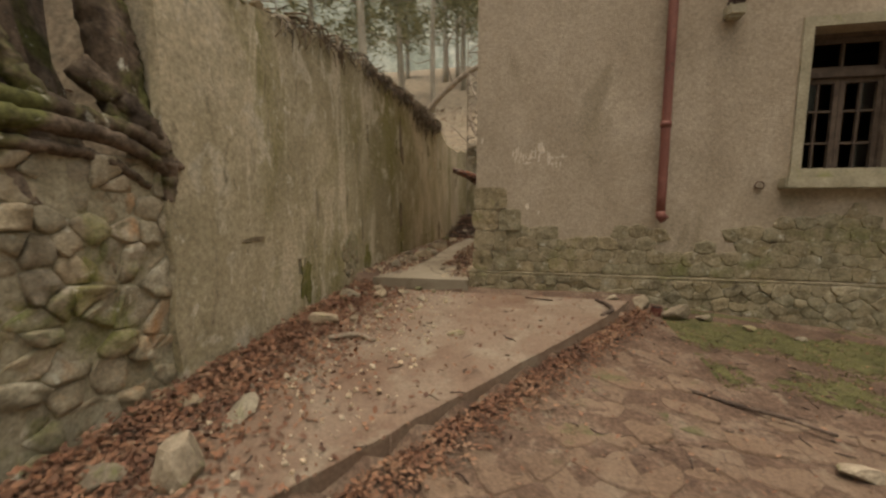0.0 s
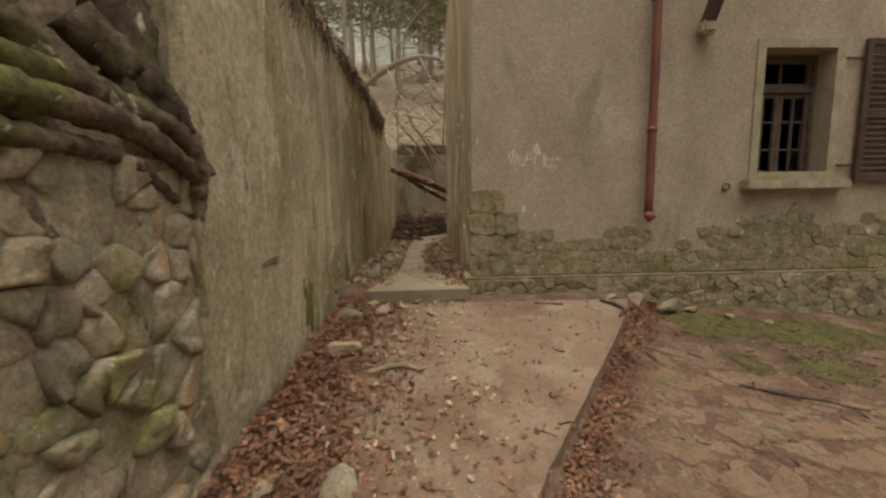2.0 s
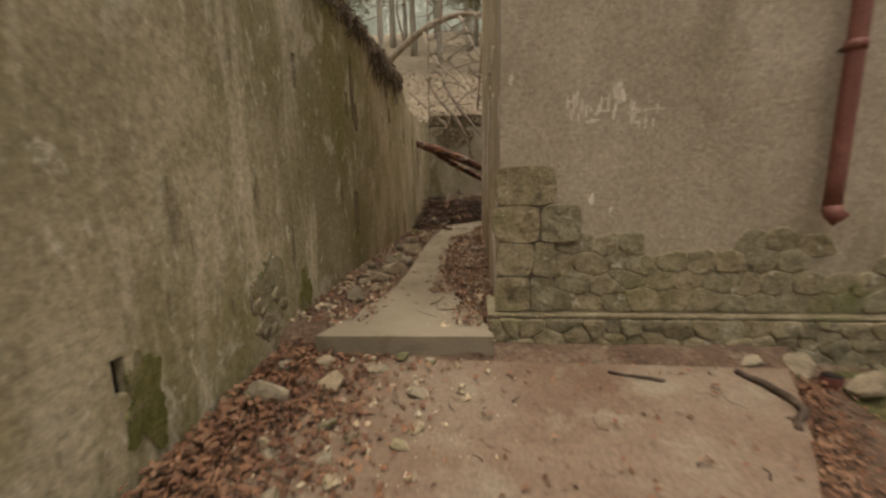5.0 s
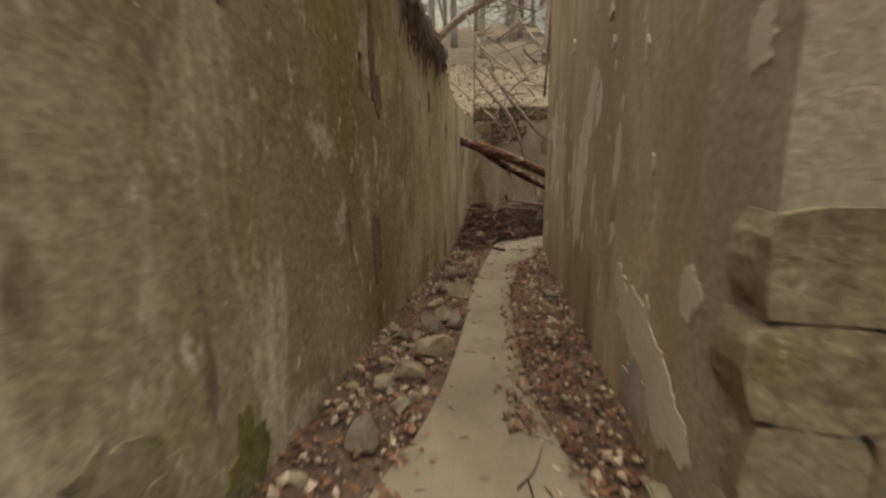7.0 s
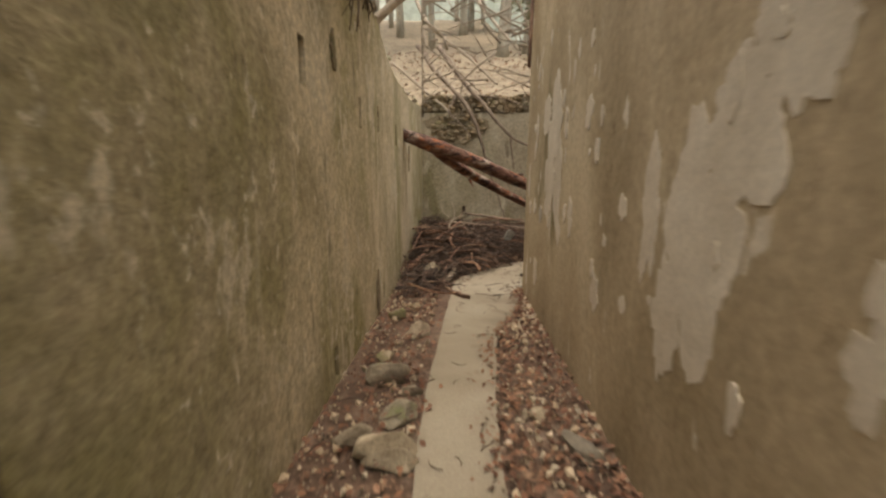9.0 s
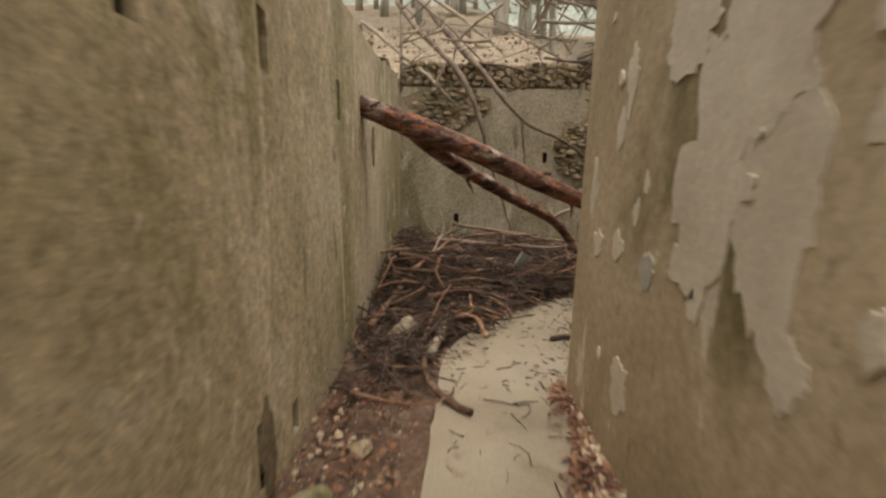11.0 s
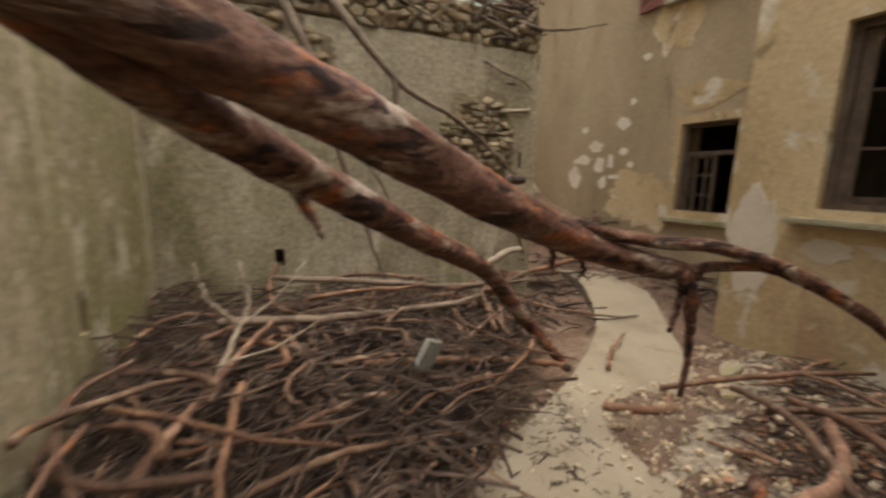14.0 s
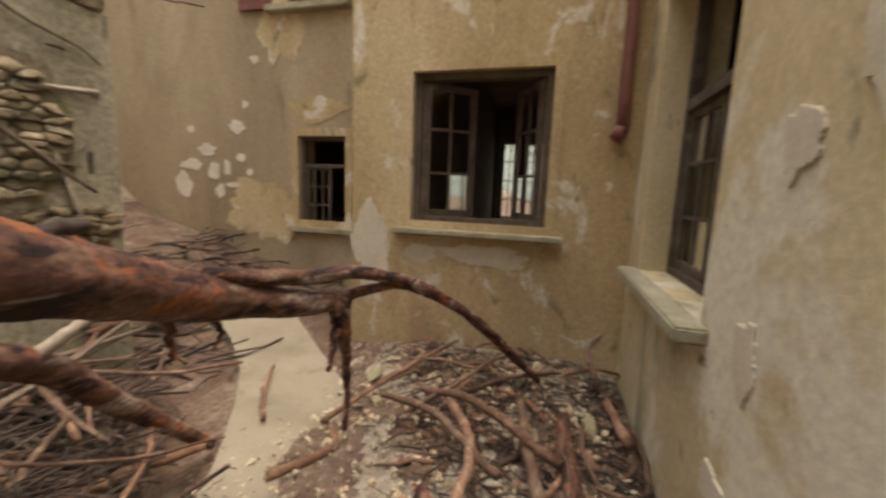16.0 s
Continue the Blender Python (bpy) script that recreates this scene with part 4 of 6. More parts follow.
limb("branch", [(0.85, 12.64, 1.0, 0.035), (1.2, 12.42, 1.03, 0.024), (1.5, 12.14, 0.84, 0.018), (1.85, 11.82, 0.45, 0.014), (2.1, 11.62, 0.17, 0.010)], M_BARK, fallen, sides=8, steps=5, seed=15)
limb("hanging_branch", [(0.88, 12.62, 0.99, 0.045), (0.93, 12.60, 0.84, 0.042), (0.96, 12.60, 0.68, 0.028), (0.98, 12.60, 0.50, 0.021), (0.97, 12.61, 0.24, 0.015)], M_BARK, fallen, sides=8, seed=6)
limb("hanging_branch", [(0.90, 12.62, 0.97, 0.035), (0.84, 12.60, 0.80, 0.022), (0.80, 12.61, 0.66, 0.012)], M_BARK, fallen, sides=7, seed=7)
limb("stub", [(-0.31, 12.61, 1.42, 0.026), (-0.29, 12.59, 1.46, 0.022), (-0.22, 12.58, 1.465, 0.016)], M_TWIG, fallen, sides=8, seed=8)
limb("stub", [(0.02, 13.28, 0.95, 0.026), (0.12, 13.24, 1.02, 0.022), (0.24, 13.24, 1.05, 0.016)], M_PALEWOOD, fallen, sides=8, seed=9, label="pale broken stub")
limb("stub", [(-1.12, 12.66, 1.49, 0.03), (-1.06, 12.66, 1.36, 0.022), (-1.0, 12.64, 1.25, 0.006)], M_BARK, fallen, sides=7, seed=10)
limb("stub", [(0.05, 12.71, 1.18, 0.018), (0.06, 12.70, 1.07, 0.014), (0.05, 12.68, 1.02, 0.009)], M_BARK, fallen, sides=6, seed=11)
limb("stub", [(0.26, 12.75, 1.10, 0.014), (0.29, 12.74, 1.02, 0.010), (0.25, 12.73, 0.97, 0.006)], M_BARK, fallen, sides=6, seed=12)
limb("stub", [(0.33, 12.76, 1.19, 0.01), (0.35, 12.76, 1.28, 0.006), (0.34, 12.76, 1.32, 0.003)], M_BARK, fallen, sides=6, seed=13)


def hung(pts, mat, label, seed, sub=()):
    e = tagged(empty("dead_branch"), label, "branch")
    limb("stem", pts, mat, e, sides=9, steps=6, jitter=0.01, wob=0.1, seed=seed)
    for i, s in enumerate(sub):
        limb("side_twig", s, mat, e, sides=6, steps=4, jitter=0.012, seed=seed + i + 1)
    return e


# bleached limbs hanging down from the bank over the end wall
hung([(-1.75, 16.6, 4.6, 0.06), (-1.2, 15.3, 3.55, 0.05), (-0.72, 14.6, 2.85, 0.038), (-0.2, 14.5, 2.26, 0.028), (0.55, 14.62, 1.92, 0.02), (1.28, 14.82, 1.47, 0.012)], M_GREYWOOD,
     "long grey-brown branch hanging down the end wall", 31, [[(-0.2, 14.5, 2.26, 0.024), (-0.16, 14.52, 1.95, 0.018), (-0.1, 14.6, 1.6, 0.010)], [(-0.9, 14.8, 3.1, 0.02), (-0.3, 14.7, 3.0, 0.014), (0.5, 14.75, 2.75, 0.007)]])
hung([(-2.3, 16.8, 4.7, 0.055), (-1.75, 15.4, 3.7, 0.045), (-1.15, 14.7, 2.95, 0.04), (-0.85, 14.55, 2.35, 0.034), (-0.65, 14.6, 1.7, 0.024), (-0.35, 14.75, 0.9, 0.015), (-0.2, 14.8, 0.5, 0.01)], M_GREYWOOD,
     "weathered dead branch leaning against the end wall", 41, [[(-1.3, 14.85, 3.15, 0.022), (-1.45, 14.7, 2.8, 0.018), (-1.35, 14.66, 2.62, 0.012)], [(-0.7, 14.6, 1.9, 0.014), (-0.25, 14.7, 1.4, 0.010), (-0.1, 14.75, 1.0, 0.006)]])
hung([(-2.9, 16.4, 4.2, 0.035), (-2.0, 15.3, 3.3, 0.03), (-1.55, 14.75, 2.85, 0.024), (-1.2, 14.7, 2.5, 0.016), (-0.95, 14.75, 2.2, 0.008)], M_PALEWOOD, "thin pale dead branch over the wall corner", 51)
hung([(0.5, 16.3, 3.6, 0.025), (1.0, 15.2, 3.2, 0.02), (1.35, 14.85, 3.0, 0.016), (1.6, 14.7, 2.95, 0.012), (2.1, 14.6, 3.06, 0.006)], M_TWIG, "brown twig reaching past the end wall", 61)
hung([(-6.2, 21.0, 4.6, 0.16), (-4.2, 20.6, 6.6, 0.15), (-2.4, 20.2, 7.7, 0.13), (-0.7, 19.8, 7.9, 0.11), (0.9, 19.2, 7.0, 0.08), (2.2, 18.4, 5.2, 0.05)], M_PALEWOOD, "bleached fallen tree arching over the bank", 71,
     [[(-3.6, 20.5, 7.0, 0.06), (-3.9, 20.2, 8.6, 0.045), (-3.1, 20.0, 10.2, 0.02)], [(-2.0, 20.2, 7.8, 0.06), (-1.8, 20.0, 9.2, 0.045), (-0.7, 19.8, 10.4, 0.02)],
      [(-1.2, 19.9, 7.9, 0.06), (-0.6, 18.4, 6.2, 0.05), (0.2, 16.8, 4.6, 0.03)], [(-2.8, 20.3, 7.5, 0.06), (-2.2, 18.6, 5.9, 0.05), (-1.0, 16.8, 4.4, 0.035), (-0.4, 15.6, 3.5, 0.02)],
      [(0.2, 19.5, 7.5, 0.05), (1.0, 18.6, 8.4, 0.035), (1.6, 18.0, 9.4, 0.015)], [(-0.2, 19.6, 7.7, 0.04), (0.6, 18.0, 6.4, 0.03), (1.3, 16.6, 4.6, 0.015)]])

# ---- single sticks and branches lying in the yard ----
STICKS = [
    ("branch", [(-1.95, 11.75, 0.10, 0.035), (-1.82, 12.4, 0.18, 0.032), (-1.66, 13.0, 0.32, 0.028), (-1.40, 13.45, 0.47, 0.022), (-1.2, 13.7, 0.6, 0.014)], M_STICK, "long orange-brown branch leaning out of the brush"),
    ("branch", [(-1.66, 13.0, 0.30, 0.018), (-1.3, 12.95, 0.34, 0.015), (-0.95, 13.0, 0.30, 0.012), (-0.7, 13.1, 0.26, 0.008)], M_STICK, "curved thin orange branch on the brush pile"),
    ("branch", [(-0.92, 12.22, 0.05, 0.026), (-0.72, 12.75, 0.13, 0.026), (-0.5, 13.2, 0.14, 0.022), (-0.30, 13.52, 0.17, 0.018)], M_STICK, "orange barkless branch beside the path"),
    ("branch", [(-1.40, 11.35, 0.045, 0.036), (-1.28, 11.95, 0.06, 0.036), (-1.2, 12.45, 0.12, 0.034)], M_PALEWOOD, "pale straight branch lying in litter"),
    ("branch", [(-1.12, 10.60, 0.03, 0.025), (-1.30, 10.78, 0.04, 0.024), (-1.42, 11.0, 0.08, 0.022), (-1.44, 11.3, 0.06, 0.02)], M_STICK, "curved orange branch end on the path"),
    ("branch", [(-0.35, 11.12, 0.05, 0.05), (0.05, 11.5, 0.09, 0.048), (0.45, 11.85, 0.12, 0.042), (0.8, 12.1, 0.14, 0.03)], M_BARK, "thick dark red branch lying by the house corner"),
    ("branch", [(0.75, 12.95, 0.03, 0.03), (1.05, 12.72, 0.06, 0.03), (1.30, 12.95, 0.03, 0.024)], M_STICK, "crooked stick lying on the path"),
    ("branch", [(1.15, 13.3, 0.05, 0.016), (1.45, 13.55, 0.07, 0.016), (1.75, 13.7, 0.10, 0.012)], M_STICK, "short brown stick on the path"),
    ("branch", [(-0.75, 13.6, 0.3, 0.03), (-0.2, 13.45, 0.28, 0.03), (0.35, 13.4, 0.22, 0.026), (0.7, 13.3, 0.16, 0.02)], M_STICK, "grey-brown branch across the brush pile"),
    ("branch", [(-1.5, 13.9, 0.55, 0.03), (-0.9, 13.85, 0.52, 0.03), (-0.3, 14.0, 0.46, 0.026), (0.4, 14.2, 0.42, 0.02), (1.2, 14.5, 0.55, 0.012)], M_GREYWOOD, "weathered long branch on top of the brush"),
    ("branch", [(-1.2, 14.3, 0.72, 0.02), (-0.5, 14.35, 0.62, 0.025), (0.3, 14.4, 0.5, 0.022), (1.4, 14.6, 0.42, 0.014)], M_GREYWOOD, "grey weathered branch lying by the end wall"),
    ("branch", [(1.2, 14.9, 0.40, 0.03), (2.0, 15.1, 0.42, 0.03), (3.0, 15.2, 0.55, 0.024)], M_STICK, "reddish branch across the far passage"),
    ("branch", [(0.5, 11.95, 0.16, 0.026), (1.0, 11.9, 0.24, 0.03), (1.5, 12.15, 0.25, 0.026)], M_STICK, "orange branch on the rubble heap"),
    ("branch", [(0.75, 11.5, 0.14, 0.034), (1.2, 11.62, 0.18, 0.034), (1.75, 11.7, 0.20, 0.026)], M_STICK, "brown branch on the rubble heap"),
    ("branch", [(0.9, 11.75, 0.22, 0.024), (1.25, 12.2, 0.28, 0.024), (1.45, 12.6, 0.20, 0.018)], M_STICK, "orange-brown stick crossing the heap"),
    ("branch", [(1.3, 12.35, 0.22, 0.018), (1.75, 12.1, 0.26, 0.018), (2.3, 11.95, 0.22, 0.013)], M_STICK, "thin curved orange stick on rubble"),
    ("branch", [(1.1, 11.45, 0.2, 0.026), (1.4, 11.95, 0.3, 0.028), (1.55, 12.35, 0.24, 0.02)], M_STICK, "bark-stripped orange stick on the heap"),
    ("branch", [(0.55, 11.25, 0.12, 0.05), (1.0, 11.4, 0.17, 0.05), (1.6, 11.42, 0.19, 0.04)], M_BARK, "thick brown log lying near the back wall"),
    ("branch", [(1.2, 12.9, 0.10, 0.02), (1.9, 12.6, 0.2, 0.02), (2.6, 12.35, 0.2, 0.014)], M_STICK, "brown stick lying below the big window"),
    ("branch", [(2.2, 11.15, 0.16, 0.03), (2.45, 11.22, 0.32, 0.026), (2.6, 11.12, 0.42, 0.02)], M_STICK, "short orange branch leaning in the corner"),
    ("branch", [(1.5, 11.05, 0.14, 0.035), (1.95, 11.12, 0.16, 0.03)], M_STICK, "reddish broken branch piece by the wall"),
    ("branch", [(-0.10, 13.35, 0.2, 0.018), (0.15, 13.65, 0.34, 0.016), (0.5, 13.9, 0.38, 0.012)], M_STICK, "orange twig on the brush pile"),
    ("branch", [(-0.35, 11.72, 0.04, 0.02), (-0.05, 11.80, 0.05, 0.022), (0.25, 11.72, 0.06, 0.02)], M_TWIG, "dark short stick on the path edge"),
    ("branch", [(1.0, 4.40, -0.12, 0.02), (1.1, 4.05, -0.13, 0.022), (0.95, 3.85, -0.16, 0.018)], M_TWIG, "dark stick lying on the paving edge"),
    ("branch", [(1.3, 2.9, -0.42, 0.012), (1.7, 2.75, -0.45, 0.014), (2.15, 2.55, -0.5, 0.010)], M_TWIG, "thin dark twig on the forecourt"),
    ("branch", [(3.0, 4.45, -0.50, 0.03), (3.6, 4.5, -0.55, 0.032), (4.3, 4.45, -0.6, 0.028)], M_STICK, "brown branch lying at the foot of the facade"),
    ("branch", [(0.2, 4.35, -0.12, 0.008), (0.5, 4.25, -0.12, 0.008)], M_TWIG, "thin dark twig on the paving"),
    ("branch", [(-1.45, 2.75, -0.19, 0.02), (-1.25, 2.85, -0.18, 0.02), (-1.05, 2.8, -0.19, 0.016)], M_PALEWOOD, "short grey stick on the leaf litter"),
]
for i, (nm, pts, mat, lab) in enumerate(STICKS):
    tagged(limb(nm, pts, mat, None, sides=9, steps=5, jitter=0.008, wob=0.1, seed=100 + i), lab, "branch", group="sticks lying about")

pale_antler = hung([(-1.55, 13.2, 0.30, 0.016), (-1.42, 13.5, 0.52, 0.014), (-1.32, 13.7, 0.72, 0.010), (-1.36, 13.85, 0.95, 0.004)], M_PALEWOOD, "pale branching dead twig standing in the brush", 81,
                   [[(-1.38, 13.6, 0.60, 0.010), (-1.15, 13.75, 0.75, 0.007), (-0.98, 13.85, 0.92, 0.003)], [(-1.36, 13.62, 0.62, 0.009), (-1.55, 13.75, 0.80, 0.006), (-1.6, 13.85, 0.95, 0.003)],
                    [(-1.45, 13.45, 0.48, 0.010), (-1.2, 13.4, 0.55, 0.007), (-0.95, 13.45, 0.66, 0.003)]])


# ---- brush: countless twigs ----
def top_z(x, y):
    g = ground_z(x, y)
    if y < 4.5 and -2.0 < x < edge_x(y):
        g = max(g, slope(y))
    return g


def twigs(name, n, where, lift, length, rad, mat, label, seed, flat=0.25, single=False):
    rng = random.Random(seed)
    V0, F0 = [], []
    made = 0
    while made < n:
        x, y, ok = where(rng)
        if not ok:
            continue
        made += 1
        L = rng.uniform(*length)
        a = rng.uniform(0, math.pi * 2)
        tilt = rng.gauss(0, flat)
        r = rng.uniform(*rad)
        c = Vector((x, y, max(top_z(x, y), 0.015 if y > 4.6 else -9) + r + rng.random() ** 1.5 * lift * (0.35 + 0.65 * rise(y, 11.6, 13.6))))
        d = Vector((math.cos(a) * math.cos(tilt), math.sin(a) * math.cos(tilt), math.sin(tilt)))
        side = Vector((-d.y, d.x, 0)) * rng.uniform(-.22, .22) * L + Vector((0, 0, rng.uniform(-.06, .10))) * L
        pts = []
        for t in (-0.5, -0.17, 0.17, 0.5):
            p = c + d * L * t + side * (1 - 4 * t * t) + Vector((rng.uniform(-.05, .05), rng.uniform(-.05, .05), rng.uniform(-.02, .05))) * L
            p.x = max(p.x, LX + 0.03)
            if y > 10.9 and p.x > HX and p.y < BY + 0.03:
                p.y = BY + 0.03
            if p.x < 1.55 and p.y > EY - 0.03:
                p.y = EY - 0.03
            p.z = max(p.z, top_z(p.x, p.y) + r * 0.6)
            pts.append(p)
        if single:
            tagged(limb(name, [(*p, r * k) for p, k in zip(pts, (1, 0.9, 0.78, 0.5))], mat, None, 8, 3, 0.006, 0.12, made), label, "branch", group=name + " pieces")
            continue
        v, f = tube_data(pts, [r, r * 0.9, r * 0.75, r * 0.45], 5, 0.15, rng.random())
        k = len(V0)
        V0 += v
        F0 += [tuple(i + k for i in q) for q in f]
    return None if single else tagged(data_mesh(name, V0, F0, mat, True), label, "brushwood", kind="stuff")


def left_heap(rng):
    x, y = rng.uniform(LX + 0.05, 0.9), rng.uniform(10.7, 14.9)
    lim = -1.45 + max(0, y - 11.4) * 0.80 + 0.3 * rise(y, 12.5, 13.4)
    return x, y, x < min(lim, 0.75 + (y - 13.4) * 0.5) and rng.random() < 0.4 + 0.6 * rise(y, 10.7, 12.6)


def right_heap(rng):
    x, y = rng.uniform(-0.2, 2.7), rng.uniform(11.0, 13.4)
    return x, y, y < 12.0 + 0.30 * x and rng.random() < 0.8 and x > 0.05 + (12 - y) * 0.1


def far_heap(rng):
    x, y = rng.uniform(0.9, 4.0), rng.uniform(14.0, 16.6)
    return x, y, rng.random() < 0.8 and not (1.9 < x < 2.9 and y < 15.0)


brush = twigs("brushwood", 3600, left_heap, 0.34, (0.12, 0.75), (0.002, 0.010), M_TWIG, "tangled heap of fallen brown twigs against the walls", 11)
brush2 = twigs("fallen_branch", 150, left_heap, 0.40, (0.4, 1.2), (0.010, 0.022), M_STICK, "brown fallen branch lying in the brush heap", 12, 0.18, True)
brush3 = twigs("brushwood_yard", 900, right_heap, 0.06, (0.08, 0.4), (0.002, 0.007), M_TWIG, "scattered twigs on pale rubble below the windows", 13, 0.15)
brush4 = twigs("broken_branch", 46, right_heap, 0.16, (0.25, 0.75), (0.010, 0.022), M_STICK, "broken orange-brown branch piece on the rubble", 14, 0.15, True)
brush5 = twigs("brushwood_passage", 260, far_heap, 0.15, (0.2, 0.9), (0.005, 0.02), M_TWIG, "twigs and sticks choking the far passage", 15, 0.2)


def lane_bits(rng):
    x, y = rng.uniform(-2.0, -0.5), rng.uniform(4.8, 11.3)
    return x, y, (x < -1.5 or x > -1.0) and rng.random() < 0.5


brush6 = twigs("lane_twigs", 160, lane_bits, 0.03, (0.05, 0.3), (0.002, 0.006), M_TWIG, "small twigs in the litter beside the path", 16, 0.1)


def path_bits(rng):
    x, y = rng.uniform(-1.4, 1.6), rng.uniform(5.0, 13.6)
    return x, y, rng.random() < 0.5


brush7 = twigs("path_twigs", 360, path_bits, 0.012, (0.02, 0.11), (0.0015, 0.0035), M_TWIG, "tiny twigs scattered over the concrete path", 17, 0.05)


def spill(rng):
    y = rng.uniform(10.9, 13.2)
    x = (-0.25 + (y - 11.0) * 0.42 - abs(rng.gauss(0, 0.28))) if rng.random() < 0.78 else (-1.25 + max(0.0, y - 11.5) * 0.72 + abs(rng.gauss(0, 0.12)))
    return x, y, True


twigs("bark_chips", 600, spill, 0.012, (0.012, 0.07), (0.0015, 0.005), M_TWIG, "dark bark chips and twigs spilling over the path", 19, 0.06)


def forecourt_bits(rng):
    x, y = rng.uniform(-1.6, 3.6), rng.uniform(0.3, 4.4)
    return x, y, x > edge_x(y) + 0.1 or (rng.random() < 0.3 and x > -1.7)


twigs("forecourt_twigs", 330, forecourt_bits, 0.012, (0.03, 0.14), (0.002, 0.006), M_TWIG, "short dark twigs scattered over the paving", 20, 0.05)


def bank(rng):
    x, y = rng.uniform(-6, 2.0), rng.uniform(15.4, 24)
    return x, y, True


brush8 = twigs("bank_branches", 260, bank, 0.5, (0.6, 2.6), (0.008, 0.03), M_PALEWOOD, "bleached dead branches strewn over the bank", 18, 0.35)


# ---- dead leaves ----
def leaves(name, n, where, lift, size, mat, label, seed):
    rng = random.Random(seed)
    V0, F0 = [], []
    made = tries = 0
    while made < n and tries < n * 40:
        tries += 1
        x, y, z = where(rng)
        if z is None:
            continue
        made += 1
        s = rng.uniform(*size)
        q = Euler((rng.gauss(0, 0.35), rng.gauss(0, 0.35), rng.uniform(0, 6.3))).to_matrix()
        o = Vector((x, y, z + 0.004 + rng.random() ** 2 * lift))
        w, c = s * rng.uniform(0.45, 0.7), s * rng.uniform(-.05, .28)
        ps = [(-s, 0, 0), (-s * 0.2, -w, c), (s * 0.5, -w * 0.7, c * 0.8), (s, 0, c * 0.3), (s * 0.5, w * 0.7, c * 0.8), (-s * 0.2, w, c)]
        k = len(V0)
        V0 += [o + q @ Vector(p) for p in ps]
        F0 += [(k, k + 1, k + 2, k + 3), (k, k + 3, k + 4, k + 5)]
    return tagged(data_mesh(name, V0, F0, mat), label, "leaves", kind="stuff")


def front_leaves(rng):
    y = rng.uniform(-1.0, 4.6)
    x = LX + 0.02 + abs(rng.gauss(0, 0.42))
    if rng.random() < 0.07:
        x = rng.uniform(-2.0, edge_x(y))
    return x, y, top_z(x, y) + 0.07 * max(0, 1 - (x - LX) / 0.6) * rng.random()


def gutter_leaves(rng):
    y = rng.uniform(-1.5, 4.5)
    x = edge_x(y) + 0.02 + abs(rng.gauss(0, 0.15))
    if rng.random() < 0.10:
        x += rng.uniform(0, 2.5)
    return x, y, top_z(x, y) + 0.03 * rng.random()


def lane_leaves(rng):
    y = rng.uniform(4.75, 11.0)
    if rng.random() < 0.66:
        x = rng.uniform(-1.02 + 0.52 * rise(y, 9.0, 10.6) + 0.1 * noise.noise((y * 1.3, 0, 0)) - abs(rng.gauss(0, 0.07)), HX)
        if y < 5.6 and x < -0.8:
            return x, y, None
    else:
        x = rng.uniform(LX, -1.50 + abs(rng.gauss(0, 0.06)))
    return x, y, max(ground_z(x, y) + 0.012, 0.018)


def yard_leaves(rng):
    x, y, ok = left_heap(rng) if rng.random() < 0.6 else right_heap(rng)
    return x, y, ground_z(x, y) if ok else None


def hill_leaves(rng):
    if rng.random() < 0.5:
        x, y = rng.uniform(-7, 2), rng.uniform(15.4, 26)
    else:
        x, y = rng.uniform(-7, -2.45), rng.uniform(2, 16)
    return x, y, ground_z(x, y)


leaves("leaf_litter", 15000, front_leaves, 0.045, (0.009, 0.027), M_LEAF, "drift of orange-brown dead leaves along the wall foot", 21)
leaves("gutter_leaves", 8500, gutter_leaves, 0.045, (0.008, 0.022), M_LEAF, "dark red-brown leaves filling the gutter beside the paving", 22)
leaves("lane_leaves", 5500, lane_leaves, 0.025, (0.010, 0.026), M_LEAF, "brown leaf litter and grit along both sides of the path", 23)
leaves("yard_leaves", 4200, yard_leaves, 0.04, (0.015, 0.035), M_LEAF, "brown leaves among the brushwood", 24)
leaves("bank_leaves", 3000, hill_leaves, 0.04, (0.03, 0.07), M_LEAF, "pale brown leaves covering the bank", 25)


def grit_at(rng):
    k = rng.random()
    if k < 0.45:
        y = rng.uniform(4.75, 11.0)
        x = rng.uniform(-1.0 + 0.5 * rise(y, 9.0, 10.6), HX) if rng.random() < 0.6 else rng.uniform(LX, -1.5)
    elif k < 0.90:
        x, y, ok = right_heap(rng)
        if rng.random() < 0.4:
            x, y = 0.5 + 2.2 * rng.random(), 11.0 + 2.3 * rng.random()
    else:
        y = rng.uniform(1.0, 4.5)
        x = rng.uniform(-2.0, -0.7) + 0.4 * rng.random() * (y - 1) * 0.3
    return x, y


